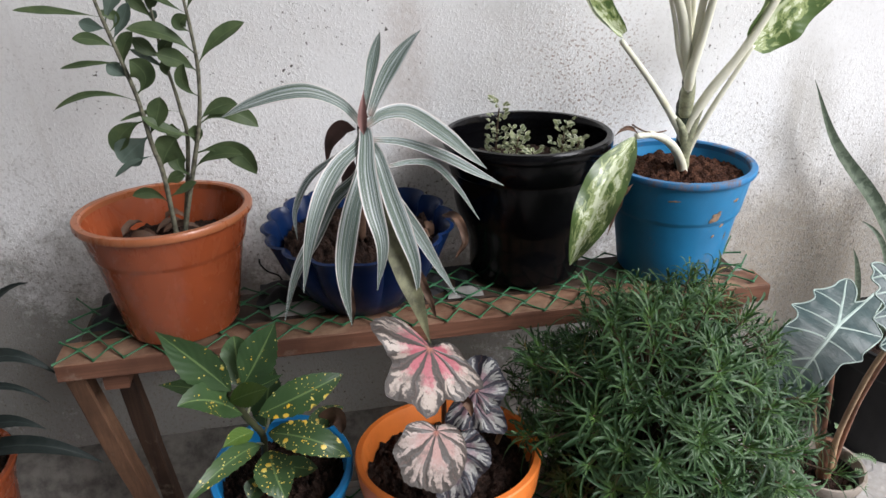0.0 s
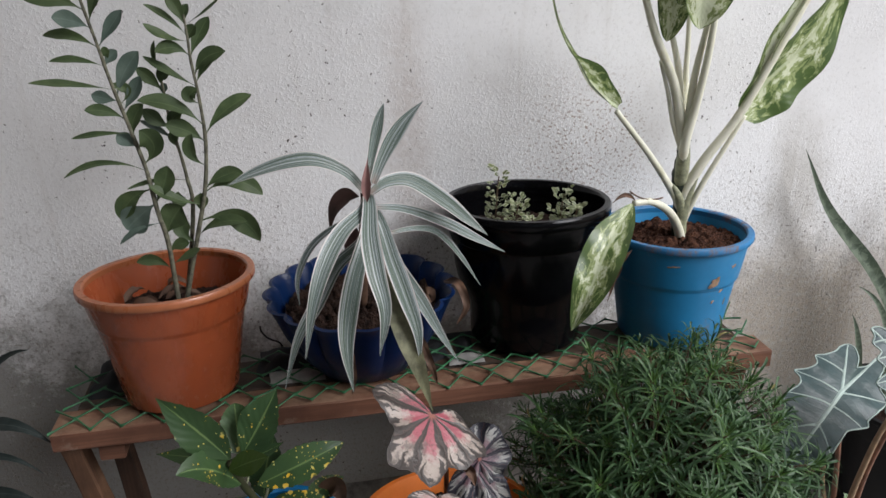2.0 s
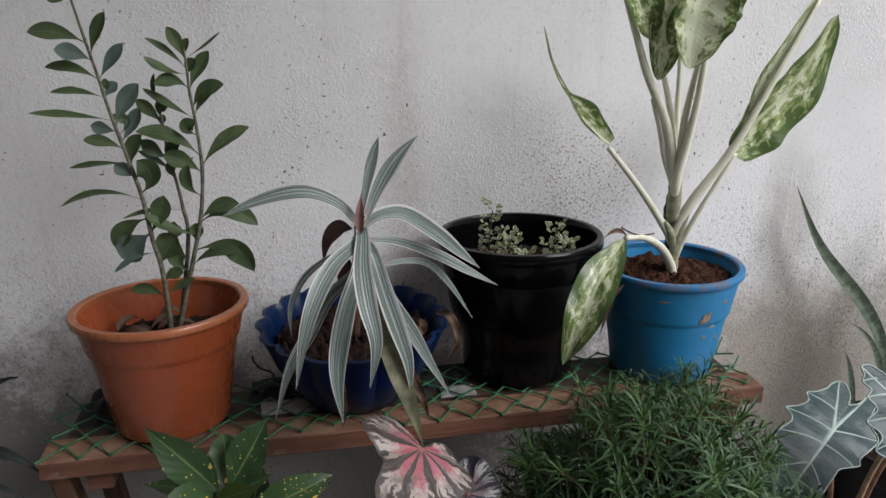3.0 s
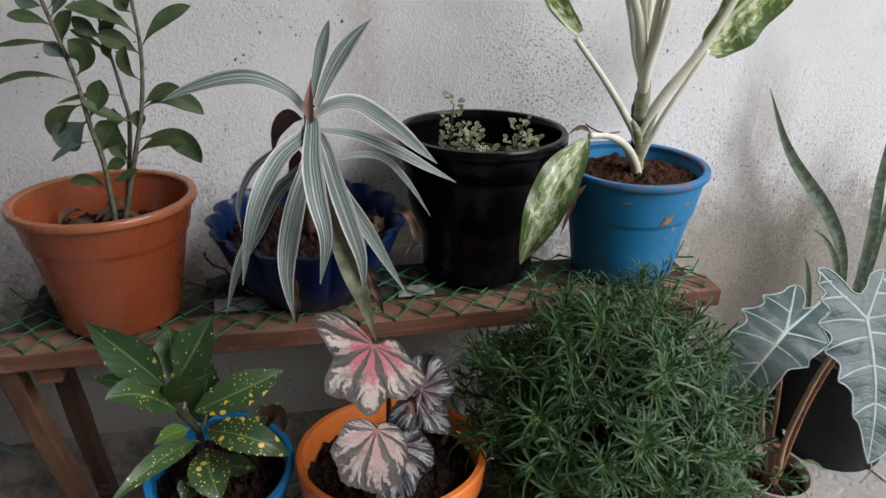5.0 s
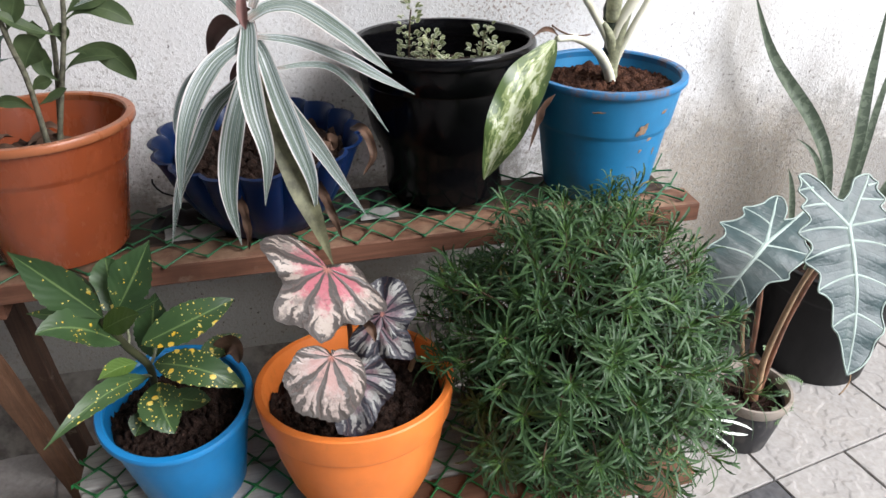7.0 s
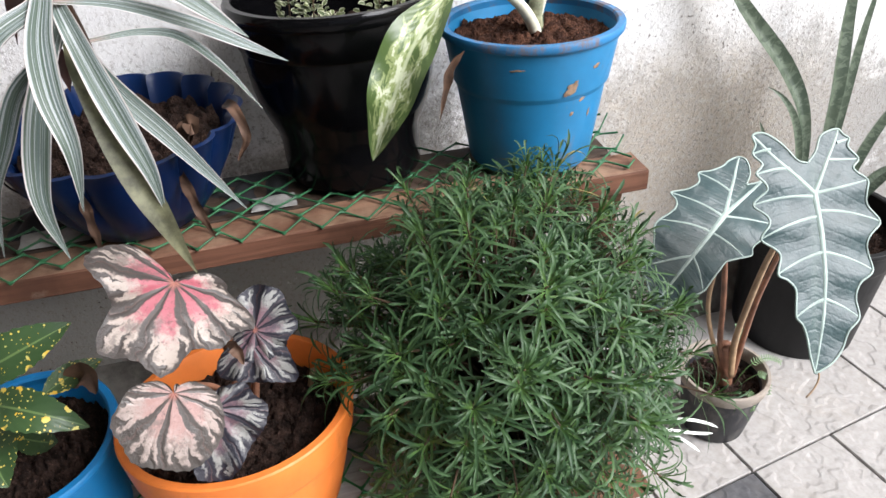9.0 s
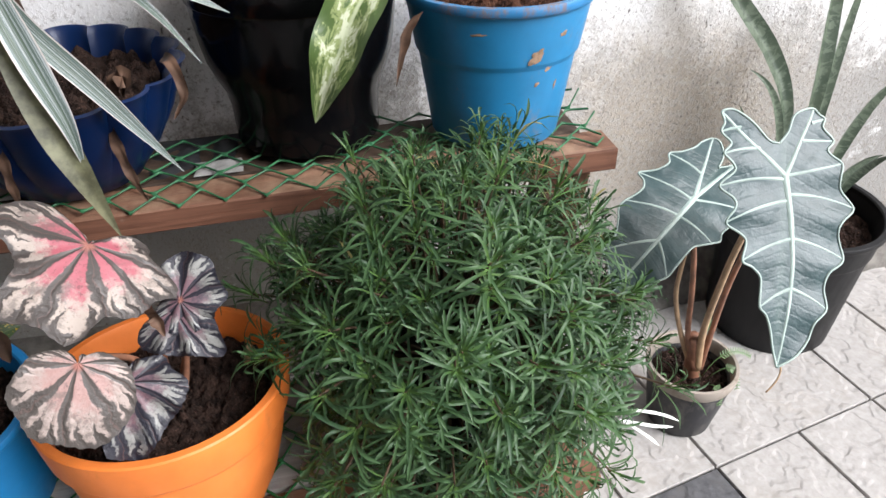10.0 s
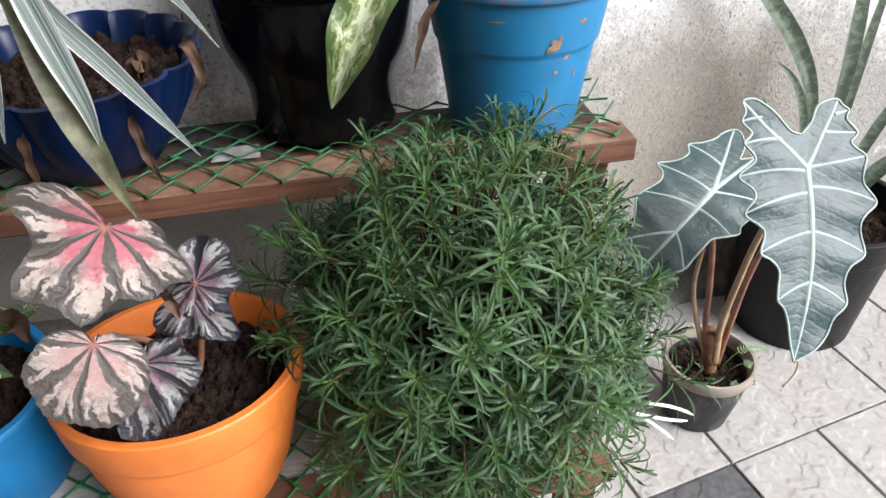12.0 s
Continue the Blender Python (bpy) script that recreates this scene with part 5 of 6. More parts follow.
def painted_begonia():
    base = Vector((0.2703, 0.677, RACK_TOP))
    plant = thing("potted_begonia", base, "painted-leaf begonia with pink and silver leaves in an orange plastic pot", "potted plant")
    h = 0.150
    body = [(0.060, 0.004), (0.066, 0.0), (0.070, 0.004), (0.084, 0.035), (0.095, 0.075), (0.1005, 0.104), (0.1012, 0.110), (0.1055, 0.1135), (0.1065, 0.116), (0.1104, h - 0.005), (0.1104, h - 0.0015), (0.109, h), (0.1025, h), (0.1015, h - 0.002), (0.097, 0.115), (0.09, 0.075), (0.079, 0.04), (0.064, 0.008), (0.002, 0.008)]
    pot = part("pot", lathe(body, 72), M_ORANGE, plant, "orange plastic bowl pot with a thick band")
    soil = part("soil", clods(0.0965, 0.118, 41, 220, 0.007), M_SOIL, plant)
    lean(-7.0, pot, soil)

    def at(x, y, z):
        return Vector((x, y, z)) - base

    heart_leaf(at(0.251, 0.692, 0.507), (0, -0.85, -0.40), (0.42, -0.35, 0.84), 0.076, M_BEG_PINK, plant, WING, ruffle=0.03, veins=9, cup=0.06)
    heart_leaf(at(0.243, 0.609, 0.464), (0.05, -0.50, -0.80), (0.30, -0.77, 0.56), 0.058, M_BEG_PALE, plant, ROUND, ruffle=0.03, veins=9, cup=0.08)
    heart_leaf(at(0.303, 0.691, 0.441), (0.70, -0.45, -0.40), (-0.15, -0.75, 0.6), 0.042, M_BEG_SILVER, plant, FAN, ruffle=0.09, veins=8, cup=0.08)
    heart_leaf(at(0.297, 0.689, 0.434), (0.75, -0.45, -0.35), (-0.4, -0.5, 0.77), 0.046, M_BEG_SILVER, plant, SHELL, ruffle=0.09, veins=8, cup=0.08)
    heart_leaf(at(0.264, 0.624, 0.424), (0.22, -0.50, -0.80), (0.05, -0.85, 0.5), 0.052, M_BEG_SILVER, plant, SCOOP, ruffle=0.10, veins=8, cup=0.08)
    stalks = (((0.266, 0.715, 0.325), (0.270, 0.72, 0.42), (0.252, 0.694, 0.503)), ((0.262, 0.70, 0.325), (0.264, 0.67, 0.40), (0.244, 0.618, 0.458)), ((0.280, 0.715, 0.325), (0.294, 0.718, 0.38), (0.303, 0.696, 0.436)), ((0.282, 0.705, 0.325), (0.292, 0.712, 0.37), (0.297, 0.694, 0.428)), ((0.268, 0.70, 0.325), (0.272, 0.665, 0.37), (0.265, 0.630, 0.418)))
    for pts in stalks:
        part("stalk", tube(bmesh.new(), [at(*p) for p in pts], lambda s: 0.0035 - 0.001 * s, 7, 12), M_STALK_RED, plant)
    part("dry_leaf", blade([at(0.280, 0.672, 0.446), at(0.287, 0.664, 0.448), at(0.291, 0.660, 0.432)], 0.011, broad, (0, -1, 0.4), fold=0.9, wave=0.4), M_OLD, plant, "shrivelled brown leaf")
    part("marker", tube(bmesh.new(), [at(0.336, 0.730, 0.312), at(0.345, 0.725, 0.347)], 0.0035, 6), M_STALK_TAN, plant, "short dry stalk stub")


def tuft_mesh(seed):
    """One rosette of narrow flat leaves that arch out and droop round the z axis."""
    rng = random.Random(seed)
    bm = bmesh.new()
    count = rng.randint(17, 24)
    for k in range(count):
        a = k * 2.4 + rng.uniform(-0.35, 0.35)
        f = k / count
        rise = radians(72 - 78 * f + rng.uniform(-12, 12))
        out = Vector((math.cos(a), math.sin(a), 0))
        length = rng.uniform(0.027, 0.047) * (0.65 + 0.5 * f)
        d = out * math.cos(rise) + Vector((0, 0, math.sin(rise)))
        start = Vector((0, 0, 0.004 - 0.022 * f)) + out * 0.001
        mid = start + d * length * 0.55 + Vector((rng.uniform(-1, 1), rng.uniform(-1, 1), rng.uniform(0, 1.5))) * 0.004
        tip = start + d * length + out * 0.003 + Vector((rng.uniform(-5, 5), rng.uniform(-5, 5), rng.uniform(-14, 1))) / 1000
        blade([start, mid, tip], rng.uniform(0.0021, 0.0031), needle, Vector((0, 0, 1)) + out * 0.2, nv=6, nu=2, fold=0.45, bm=bm)
    return mesh_of("leaf_tuft", bm, M_NEEDLE)


def needle(v):
    return min(1.0, 0.45 + v * 1.6) * (1 - max(0, (v - 0.8) / 0.2) ** 2 * 0.9)


def needle_bush():
    center = Vector((0.545, 0.712, 0.325))
    base = Vector((0.535, 0.722, RACK_TOP))
    plant = thing("potted_needle_bush", base, "dense round bush of narrow green leaves in a black pot", "potted plant")
    nursery_pot(plant, 0.075, 0.105, 0.085, M_BLACK, collar=0.25)
    part("soil", clods(0.093, 0.06, 51, 40), M_SOIL, plant)
    rng = random.Random(77)
    forms = [tuft_mesh(100 + k) for k in range(9)]
    twigs = bmesh.new()
    root = Vector((0, 0, 0.06))
    total = 540
    inner = bmesh.new()
    for k in range(total):
        zz = 1 - 2 * (k + 0.5) / total
        a = k * 2.39996 + rng.uniform(-0.25, 0.25)
        q = math.sqrt(1 - zz * zz)
        way = Vector((q * math.cos(a), q * math.sin(a), zz))
        if zz < -0.93:
            continue
        slim = 1 - 0.62 * max(0, -zz) ** 1.2
        lump = 1 + 0.16 * noise.noise(way * 2.3 + Vector((4, 2, 9)))
        r = lump * rng.uniform(0.68, 1.08) * (1 - 0.28 * max(0, way.x) * max(0, zz)) * (1 - 0.22 * max(0, way.x) * max(0, -zz)) * (1 - 0.3 * max(0, -way.x) * max(0, zz - 0.25))
        place = center + Vector((way.x * (0.193 if way.x > 0 else 0.213 + 0.08 * min(0, zz)) * slim, way.y * 0.19 * slim, way.z * 0.208)) * r
        if place.x - 0.362 < (0.37 - place.z) * 0.52:
            continue
        if place.y > 0.83 and place.z > 0.38:
            place.y -= 0.03
        axis = (way * 1.0 + Vector((0, 0, 0.45))).normalized()
        s = rng.uniform(0.8, 1.2)
        m = Matrix.Translation(place - base) @ axis.to_track_quat("Z", "Y").to_matrix().to_4x4() @ Matrix.Rotation(rng.uniform(0, 6.28), 4, 'Z') @ Matrix.Scale(s, 4)
        if place.y > 0.69:
            before = len(inner.verts)
            inner.from_mesh(forms[k % len(forms)])
            inner.verts.ensure_lookup_table()
            bmesh.ops.transform(inner, matrix=m, verts=inner.verts[before:])
        else:
            ob = new("leaf_tuft", forms[k % len(forms)])
            ob.parent = plant
            ob.matrix_local = m
        mid = (place - base).lerp(root, 0.45) + Vector((0, 0, 0.02))
        tube(twigs, [root, mid, place - base], lambda f: 0.0022 - 0.0012 * f, 4, 6)
    part("branching", twigs, M_TWIG, plant, "thin brown branching stems")
    # shaded inner leaves
    for k in range(900):
        way = Vector((rng.gauss(0, 1), rng.gauss(0, 1), rng.gauss(0, 1))).normalized()
        p = center - base + Vector((way.x * 0.16, way.y * 0.15, way.z * 0.2)) * rng.uniform(0.5, 0.9)
        d = (way + Vector((rng.uniform(-1, 1), rng.uniform(-1, 1), rng.uniform(-0.5, 1)))).normalized()
        length = rng.uniform(0.025, 0.04)
        blade([p, p + d * length * 0.5, p + d * length + Vector((0, 0, -0.004))], 0.003, needle, (0.2, -0.5, 0.8), nv=4, nu=2, fold=0.4, bm=inner)
    tagged(part("inner_leaves", inner, M_NEEDLE, plant), kind="stuff")
    # a few blades coloured whitish to stand for strong light on them
    for a, b, c in (((0.72, 0.665, 0.215), (0.755, 0.655, 0.212), (0.785, 0.65, 0.195)), ((0.72, 0.665, 0.20), (0.745, 0.655, 0.182), (0.768, 0.65, 0.158)), ((0.72, 0.66, 0.205), (0.75, 0.65, 0.198), (0.778, 0.648, 0.19))):
        part("pale_blade", blade([Vector(p) - base for p in (a, b, c)], 0.0035, needle, (0, -0.5, 0.8), nv=7, nu=2, fold=0.3), M_WHITE_BLADE, plant, "leaf blade painted whitish for strong light on it")


# half outlines of the arrow leaves, (along, across) from the notch round the back lobe to the tip, in leaf lengths
EAR_A = ((-0.17, 0.04), (-0.18, 0.1), (-0.25, 0.18), (-0.3, 0.26), (-0.32, 0.32), (-0.3, 0.37), (-0.25, 0.35), (-0.2, 0.36), (-0.15, 0.31), (-0.12, 0.32), (-0.08, 0.35), (-0.03, 0.3), (0.01, 0.29), (0.09, 0.36), (0.15, 0.29), (0.2, 0.28), (0.28, 0.32), (0.33, 0.24), (0.37, 0.21), (0.47, 0.23), (0.5, 0.17), (0.55, 0.12), (0.64, 0.12), (0.7, 0.12), (0.74, 0.08), (0.81, 0.05), (0.91, 0.03), (1, 0))
EAR_B = ((-0.17, 0.04), (-0.24, 0.01), (-0.33, 0.04), (-0.37, 0.1), (-0.38, 0.15), (-0.35, 0.18), (-0.33, 0.21), (-0.28, 0.2), (-0.22, 0.27), (-0.17, 0.24), (-0.14, 0.26), (-0.1, 0.32), (-0.03, 0.31), (0.04, 0.32), (0.13, 0.4), (0.21, 0.33), (0.27, 0.31), (0.41, 0.34), (0.49, 0.26), (0.57, 0.24), (0.68, 0.25), (0.76, 0.19), (0.85, 0.16), (0.94, 0.09), (1, 0))
EAR_C = ((-0.33, 0.01), (-0.44, 0.04), (-0.51, 0.11), (-0.5, 0.17), (-0.42, 0.21), (-0.33, 0.22), (-0.24, 0.26), (-0.16, 0.32), (-0.08, 0.28), (0.01, 0.3), (0.13, 0.38), (0.17, 0.32), (0.24, 0.29), (0.37, 0.32), (0.46, 0.32), (0.53, 0.27), (0.63, 0.22), (0.77, 0.21), (0.82, 0.14), (0.9, 0.06), (1, 0))
EAR_D = ((-0.33, 0.01), (-0.43, 0.05), (-0.58, 0.08), (-0.52, 0.16), (-0.35, 0.18), (-0.27, 0.23), (-0.21, 0.32), (-0.04, 0.3), (0.08, 0.28), (0.15, 0.3), (0.21, 0.27), (0.31, 0.2), (0.4, 0.19), (0.51, 0.19), (0.62, 0.19), (0.74, 0.14), (0.89, 0.07), (1, 0))


def shield_leaf(owner, junction, tip_way, facing, length, edges, ribs, bow=0.0):
    """Arrow-shaped leaf with a scalloped margin and raised whitish ribs. edges: its two half outlines; ribs: for each half, (start along, start across, end's index in the outline); bow: sideways bend of the midrib."""
    down = Vector(tip_way).normalized()
    up = Vector(facing)
    up = (up - down * up.dot(down)).normalized()
    side = down.cross(up)
    origin = Vector(junction)

    def spot(v, x, lift=0.0):
        ripple = 0.010 * math.cos((v - 0.20) * 25.0) * min(1.0, abs(x) * 3.2)
        z = 0.10 * abs(x) - 0.30 * x * x - 0.03 * v * v + ripple
        return origin + length * (down * v + side * x + up * (z + lift))

    def spine(v):
        return bow * math.sin(math.pi * min(1.0, max(0.0, v)))

    bm = bmesh.new()
    margins = []
    for s, outline in zip((1, -1), edges):
        line = bend([Vector((v, s * x, 0)) if k else Vector((edges[0][0][0], edges[0][0][1], 0)) for k, (v, x) in enumerate(outline)], 150)
        margins.append(line)
        rows, uvs = [], []
        far = 0.0
        for p in line:
            far = min(1.0, max(far, p.x))
            a = (far, spine(far))
            pts = [(a[0] + (p.x - a[0]) * j / 8, a[1] + (p.y - a[1]) * j / 8) for j in range(9)]
            row = [spot(*q) for q in pts]
            uv = [(0.5 + q[1], (q[0] + 0.5) / 2) for q in pts]
            rows.append(row if s > 0 else row[::-1])
            uvs.append(uv if s > 0 else uv[::-1])
        grid(bm, rows, uvs)
    bmesh.ops.remove_doubles(bm, verts=bm.verts, dist=1e-6)
    leaf = part("leaf", bm, M_SHIELD, owner)

    def rib(name, line, w0, w1, label=""):
        """A raised rib over the blade along (along, across) points."""
        bm = bmesh.new()
        rows = []
        for i, p in enumerate(line):
            f = i / (len(line) - 1)
            w = w0 + (w1 - w0) * f
            d = (line[min(i + 1, len(line) - 1)] - line[max(i - 1, 0)]).normalized()
            nv, nx = -d.y * w, d.x * w
            rows.append([spot(p.x - nv, p.y - nx, -0.001), spot(p.x - nv * 0.5, p.y - nx * 0.5, w * 0.4), spot(p.x + nv * 0.5, p.y + nx * 0.5, w * 0.4), spot(p.x + nv, p.y + nx, -0.001)])
        grid(bm, rows)
        part(name, bm, M_VEIN, leaf, label)

    rib("midrib", [Vector((0.985 * k / 30, spine(0.985 * k / 30))) for k in range(31)], 0.021, 0.005, "raised whitish midrib")
    for s, outline, marks in zip((1, -1), edges, ribs):
        for v0, x0, k in marks:
            a = Vector((v0, spine(v0) if x0 == 0 else s * x0))
            b = Vector((outline[k][0], s * outline[k][1]))
            main = v0 == 0 and b.x < -0.2
            sag = Vector((-0.10 if b.x > v0 else 0.02, 0)) * (b - a).length
            mid = (a + b) / 2 + sag
            line = [a.lerp(mid, f).lerp(mid.lerp(b, f), f) for f in (j / 20 for j in range(21))]
            rib("rib", line, 0.017 if main else 0.0115, 0.007 if main else 0.005)
    for line in margins:
        edge = bmesh.new()
        tube(edge, [spot(p.x, p.y, 0.001) for p in line], 0.0011, 5, 200)
        part("leaf_edge", edge, M_VEIN, leaf, "whitish leaf margin")


def arrowhead_plant():
    base = Vector((0.907, 0.8005, 0.0))
    plant = thing("potted_elephant_ear", base, "elephant ear with white-veined arrow leaves in a small worn black pot", "potted plant")
    h = 0.111
    body = [(0.038, 0.004), (0.042, 0.0), (0.045, 0.004), (0.053, 0.055), (0.0575, h - 0.02), (0.0535, h - 0.02), (0.045, 0.006), (0.002, 0.006)]
    pot = part("pot", lathe(body, 56), M_DUSTY, plant)
    ring = [(0.0535, h - 0.019), (0.0595, h - 0.019), (0.061, h - 0.015), (0.0626, h - 0.004), (0.0615, h), (0.0575, h), (0.055, h - 0.004), (0.0535, h - 0.019)]
    part("rim", lathe(ring, 56, None, False), M_GREY_RIM, pot, "pale worn pot rim")
    part("soil", clods(0.053, 0.082, 61, 60, 0.004), M_SOIL, plant)

    def at(x, y, z):
        return Vector((x, y, z)) - base

    shield_leaf(plant, at(0.815, 0.644, 0.510), (-0.246, -0.638, -0.73), (-0.04, -0.746, 0.665), 0.162, (EAR_A, EAR_B), (
        ((0, 0, 5), (-0.13, 0.15, 10), (-0.23, 0.26, 7), (0.02, 0, 13), (0.13, 0, 16), (0.33, 0, 19), (0.59, 0, 23)),
        ((0, 0, 4), (-0.20, 0.09, 8), (-0.30, 0.135, 6), (0.0, 0, 11), (0.10, 0, 14), (0.33, 0, 17), (0.59, 0, 20))), -0.055)
    shield_leaf(plant, at(0.8135, 0.7545, 0.420), (-0.816, -0.519, -0.254), (0.05, -0.50, 0.86), 0.158, (EAR_C, EAR_D), (
        ((0, 0, 3), (-0.19, 0.07, 7), (0.03, 0, 10), (0.20, 0, 13), (0.45, 0, 17)),
        ((0, 0, 2), (0.02, 0, 6), (0.20, 0, 10), (0.45, 0, 14))))
    stalks = (
        (((0.905, 0.795, 0.103), (0.871, 0.795, 0.178), (0.846, 0.79, 0.254), (0.837, 0.78, 0.326), (0.8165, 0.762, 0.414)), 0.0036, M_STALK_TAN),
        (((0.902, 0.79, 0.109), (0.879, 0.79, 0.178), (0.865, 0.785, 0.251), (0.845, 0.775, 0.328), (0.818, 0.764, 0.414)), 0.0044, M_STALK_RED),
        (((0.907, 0.79, 0.108), (0.889, 0.775, 0.195), (0.873, 0.75, 0.291), (0.852, 0.715, 0.386), (0.817, 0.652, 0.505)), 0.0046, M_STALK_TAN),
        (((0.915, 0.795, 0.101), (0.91, 0.785, 0.178), (0.896, 0.765, 0.265), (0.878, 0.735, 0.349), (0.855, 0.7, 0.42)), 0.0042, M_STALK_RED))
    part("stem", tube(bmesh.new(), [at(*p) for p in ((0.912, 0.8, 0.068), (0.899, 0.793, 0.128), (0.887, 0.788, 0.174))], lambda s: 0.012 - 0.004 * s, 10, 12), M_STALK_RED, plant, "reddish-brown stalk base")
    for pts, r, m in stalks:
        part("stalk", tube(bmesh.new(), [at(*p) for p in pts], lambda s, w=r: w * (1.0 - 0.3 * s + 0.5 * max(0, 1 - 4 * s)), 8, 30), m, plant)
    # feathery weed growing at the pot's edge
    weed = bmesh.new()
    for a, b, c in (((0.92, 0.79, 0.085), (0.95, 0.79, 0.125), (0.985, 0.785, 0.115)), ((0.92, 0.80, 0.085), (0.93, 0.81, 0.15), (0.92, 0.815, 0.175)), ((0.925, 0.785, 0.085), (0.95, 0.775, 0.11), (0.957, 0.76, 0.085)), ((0.915, 0.775, 0.085), (0.92, 0.755, 0.10), (0.922, 0.745, 0.078))):
        path = bend([at(*a), at(*b), at(*c)], 22)
        tube(weed, [path[0], path[10], path[21]], 0.0007, 4, 8)
        for k in range(8, 22):
            t = (path[min(k + 1, 21)] - path[k - 1]).normalized()
            sd = t.cross(Vector((0, -0.6, 0.8))).normalized()
            for s in (-1, 1):
                p = path[k]
                q = p + (sd * s + t * 0.4) * 0.0065 * (1.1 - 0.5 * k / 22)
                blade([p, p.lerp(q, 0.5), q], 0.0015, broad, (0, -0.5, 0.8), nv=4, nu=2, bm=weed)
    part("weed", weed, M_FERN, plant, "feathery green weed")
    part("root", tube(bmesh.new(), [at(0.776, 0.541, 0.392), at(0.773, 0.537, 0.383), at(0.762, 0.533, 0.374)], 0.0008, 5), M_STALK_TAN, plant, "thin pale leaf tip thread")


def snake_plant():
    base = Vector((1.16, 0.960, 0.0))
    plant = thing("potted_snake_plant", base, "snake plant with banded strap leaves in a black pot", "potted plant")
    nursery_pot(plant, 0.098, 0.122, 0.225, M_BLACK_DULL, collar=0.22, lip=0.006)
    part("soil", clods(0.104, 0.19, 71, 60), M_SOIL, plant)

    def at(x, y, z):
        return Vector((x, y, z)) - base

    leaves = (
        (((1.120, 0.975, 0.186), (1.108, 0.990, 0.357), (1.077, 1.020, 0.448), (0.988, 1.050, 0.560), (0.931, 1.060, 0.667)), 0.034),
        (((1.139, 0.980, 0.187), (1.145, 0.990, 0.387), (1.153, 1.020, 0.522), (1.162, 1.040, 0.644)), 0.036), (((1.154, 0.975, 0.187), (1.163, 0.990, 0.337), (1.187, 1.020, 0.485), (1.215, 1.040, 0.584)), 0.026),
        (((1.101, 0.970, 0.186), (1.089, 0.980, 0.357), (1.037, 1.005, 0.436)), 0.018), (((1.169, 0.950, 0.188), (1.188, 0.965, 0.287), (1.221, 0.970, 0.372), (1.274, 0.970, 0.437)), 0.034),
        (((1.183, 0.950, 0.188), (1.212, 0.940, 0.278), (1.246, 0.920, 0.319)), 0.03), (((1.188, 0.960, 0.187), (1.226, 0.970, 0.257), (1.284, 0.970, 0.288)), 0.03), (((1.071, 0.980, 0.186), (1.052, 0.990, 0.316), (1.032, 1.000, 0.386)), 0.018))
    for pts, w in leaves:
        part("leaf", blade([at(*p) for p in pts], w * 0.84, strap, (0.1, -1, 0.2), nv=22, nu=6, fold=0.45, twist=0.2), M_SNAKE, plant)


def dark_strap_plant():
    base = Vector((-0.44, 0.955, 0.0))
    plant = thing("potted_strap_plant", base, "dark strap-leaved plant in a terracotta-coloured pot beside the bench", "potted plant")
    nursery_pot(plant, 0.075, 0.105, 0.2, M_TERRA, collar=0.2)
    part("soil", clods(0.088, 0.18, 81, 50), M_SOIL, plant)
    for tip, mid, w in (((-0.19, 0.85, 0.418), (-0.30, 0.88, 0.42), 24), ((-0.21, 0.85, 0.378), (-0.31, 0.88, 0.38), 13), ((-0.17, 0.85, 0.269), (-0.28, 0.86, 0.31), 25), ((-0.195, 0.86, 0.545), (-0.30, 0.90, 0.45), 20), ((-0.22, 0.84, 0.345), (-0.31, 0.87, 0.335), 22), ((-0.6, 0.85, 0.5), (-0.52, 0.9, 0.42), 24), ((-0.5, 0.75, 0.4), (-0.47, 0.85, 0.4), 24), ((-0.46, 0.9, 0.6), (-0.45, 0.93, 0.4), 24)):
        part("leaf", blade([Vector((-0.44, 0.955, 0.185)) - base, Vector(mid) - base, Vector(tip) - base], w / 1000, strap, (0, -0.5, 0.8), nv=16, nu=6, fold=0.3), M_DARK_LEAF, plant)


bushy_plant()
striped_plant()
black_pot_plant()
dumb_cane()
spotted_laurel()
painted_begonia()
needle_bush()
arrowhead_plant()
snake_plant()
dark_strap_plant()


# ---------------------------------------------------------------- litter on the bench
def crumpled_sack(place, size, label, material, seed):
    bm = bmesh.new()
    rows = []
    for i in range(17):
        row = []
        for j in range(17):
            x, y = (i / 16 - 0.5) * size[0], (j / 16 - 0.5) * size[1]
            edge = 1 - max(abs(i / 8 - 1), abs(j / 8 - 1)) ** 3
            z = size[2] * edge * (0.55 + 0.8 * noise.noise(Vector((x * 45, y * 45, seed)))) + 0.001
            row.append((x + 0.006 * noise.noise(Vector((x * 30, y * 30, seed + 5))), y, max(0.0008, z)))
        rows.append(row)
    grid(bm, rows)
    ob = new("sack_scrap", mesh_of("sack_scrap", bm, material))
    ob.location = place
    return tagged(ob, label, "rubbish")


crumpled_sack((-0.128, 0.955, BENCH_Z - 0.004), (0.075, 0.09, 0.022), "crumpled black plastic sacking on the bench", M_CLOTH, 2)
crumpled_sack((0.09, 0.955, BENCH_Z - 0.004), (0.08, 0.07, 0.020), "crumpled dark sacking scrap on the bench", M_CLOTH, 6)
crumpled_sack((0.105, 0.908, BENCH_Z), (0.075, 0.035, 0.004), "torn pale foam scrap on the bench", M_PAPER, 14)
crumpled_sack((0.335, 0.905, BENCH_Z), (0.05, 0.03, 0.004), "torn pale foam scrap on the bench", M_PAPER, 17)
crumpled_sack((0.31, 0.945, BENCH_Z - 0.008), (0.12, 0.10, 0.012), "crumpled dark sacking scrap on the bench", M_CLOTH, 9)


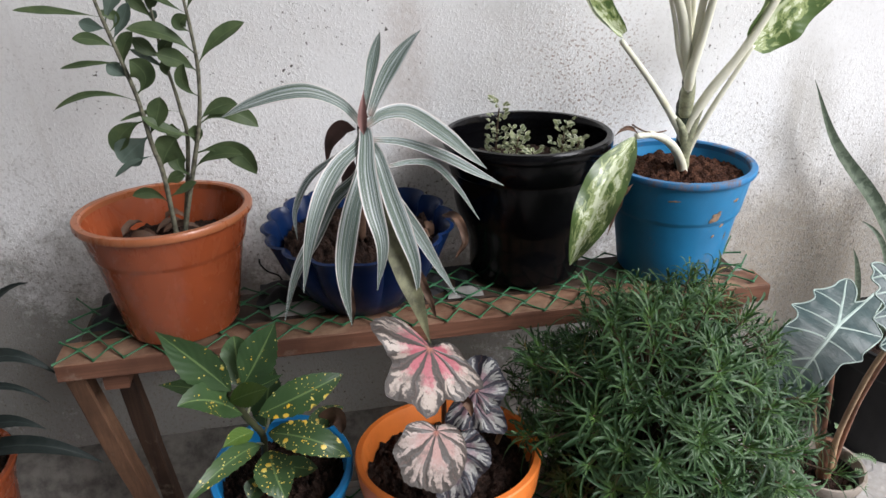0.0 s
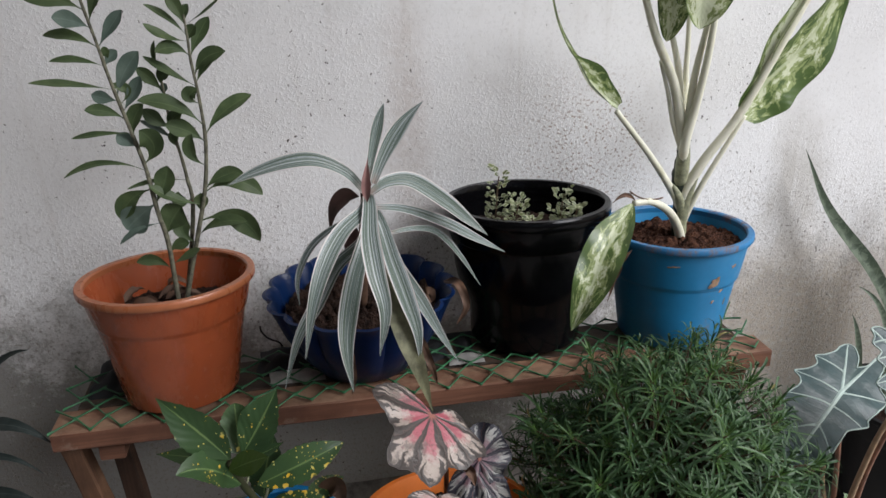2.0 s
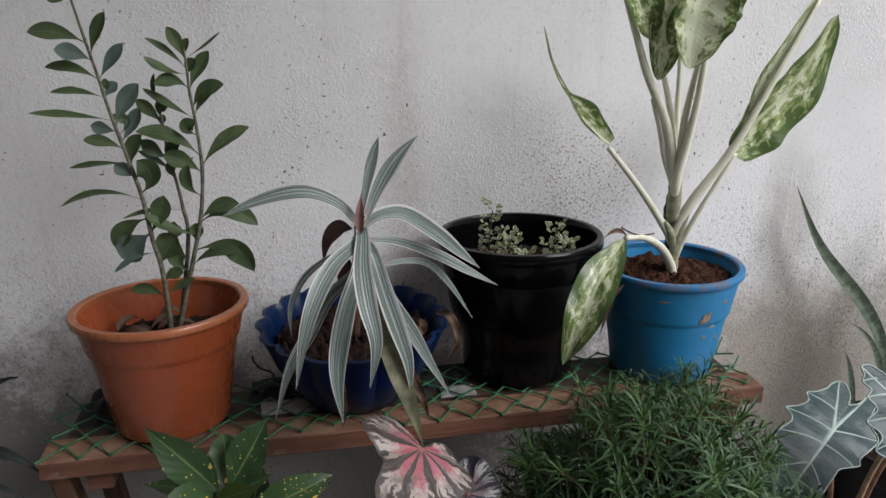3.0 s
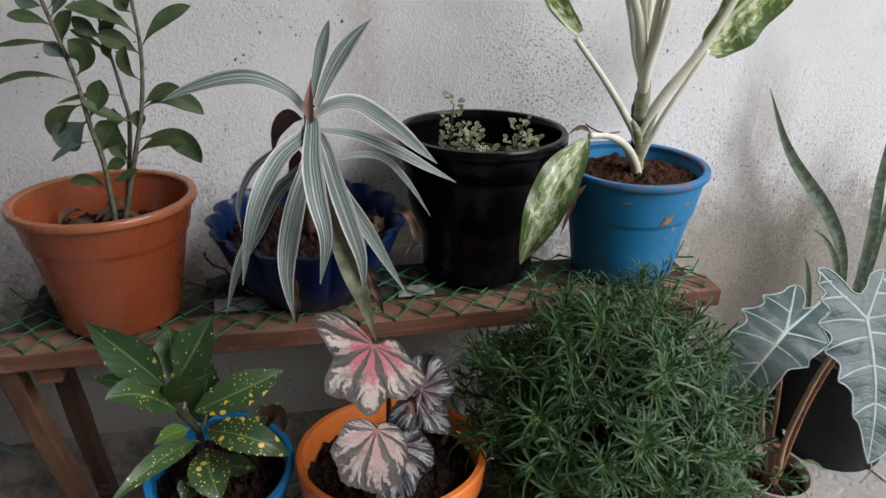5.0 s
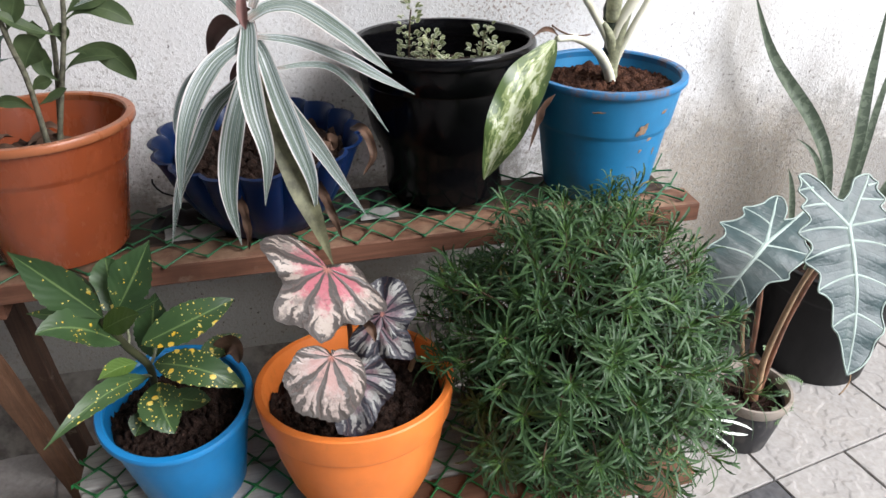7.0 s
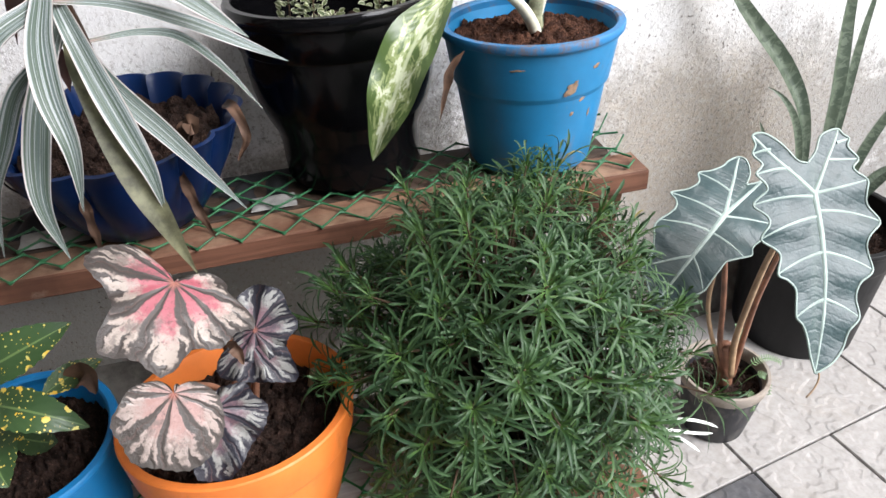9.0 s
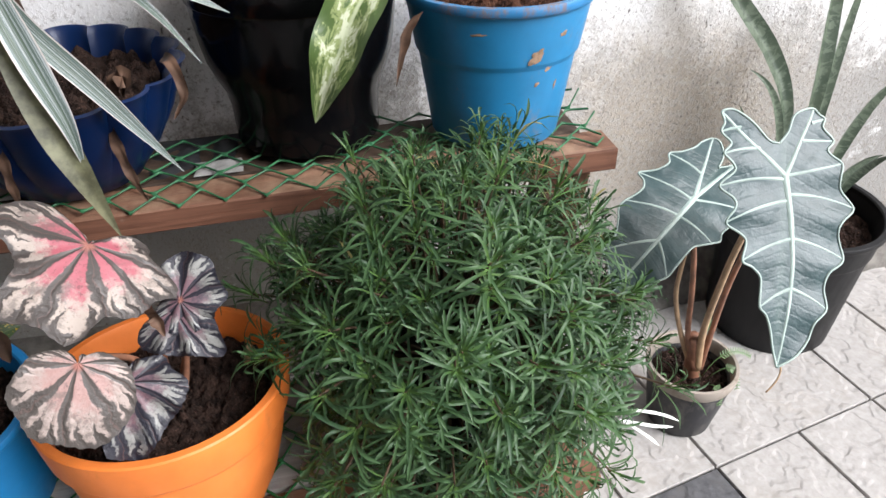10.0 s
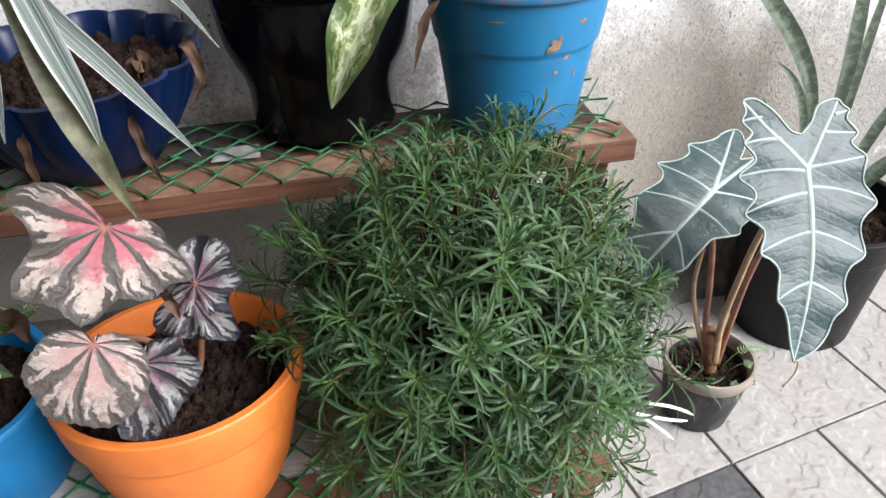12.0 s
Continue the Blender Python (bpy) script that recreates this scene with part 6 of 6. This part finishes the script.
def curled_twig(place, seed):
    rng = random.Random(seed)
    bm = bmesh.new()
    for _ in range(3):
        pts = [Vector((rng.uniform(-0.02, 0.02), rng.uniform(-0.01, 0.01), 0.0))]
        for _ in range(4):
            pts.append(pts[-1] + Vector((rng.uniform(-0.016, 0.016), rng.uniform(-0.006, 0.006), rng.uniform(-0.002, 0.014))))
        tube(bm, pts, 0.0013, 5, 20)
    ob = new("curled_twig", mesh_of("curled_twig", bm, M_CLOTH))
    ob.location = place
    return tagged(ob, "dry curled blackish twigs lying on the bench", "twig")


curled_twig((0.095, 0.965, BENCH_Z + 0.014), 3)


# ---------------------------------------------------------------- floor tiles
def tile_mesh(name, side, panels):
    """A tile with a chamfered edge; panels: 1 whole, 2 with a groove across."""
    bm = bmesh.new()
    half = side / 2 - 0.0016
    spans = [(-half, half)] if panels == 1 else [(-half, -0.002), (0.002, half)]
    for a, b in spans:
        c = 0.0011
        low = [(a, -half), (b, -half), (b, half), (a, half)]
        top = [(a + c, -half + c), (b - c, -half + c), (b - c, half - c), (a + c, half - c)]
        rows = [[(x, y, -0.012) for x, y in low], [(x, y, -0.002) for x, y in low], [(x, y, 0.0) for x, y in top]]
        verts = grid(bm, rows, wrap=True)
        bm.faces.new(verts[-1])
    if panels == 2:
        rows = [[(-0.002, -half, -0.005), (0.002, -half, -0.005)], [(-0.002, half, -0.005), (0.002, half, -0.005)]]
        grid(bm, rows)
    bmesh.ops.recalc_face_normals(bm, faces=bm.faces)
    return bm


TILE = 0.295
turn = radians(10.2)
corner = Vector((0.913, 0.703, 0.0))
along, across = Vector((math.cos(turn), math.sin(turn), 0)), Vector((-math.sin(turn), math.cos(turn), 0))
tiles = {}
for kind, panels, m in (("plain", 1, M_TILE), ("split", 2, M_TILE), ("dark", 1, M_TILE_DARK)):
    tiles[kind] = mesh_of("tile", tile_mesh(kind, TILE, panels), m, False)
for i in range(-15, 13):
    for j in range(-17, 6):
        mid = corner + along * (i + 0.5) * TILE + across * (j + 0.5) * TILE
        if mid.y > WALL_Y + 0.1 or mid.x < -2.7 or mid.x > 3.7 or mid.y < -3.3:
            continue
        kind = "dark" if (i, j) == (-1, -1) or (i + 2 * j) % 9 == 5 and j < -2 else ("split" if (i + j) % 2 else "plain")
        ob = new("tile", tiles[kind])
        ob.parent = floor
        quarter = 0 if kind == "split" else (i * 7 + j * 3) % 4
        ob.matrix_local = Matrix.Translation(mid) @ Matrix.Rotation(turn + quarter * math.pi / 2, 4, 'Z')
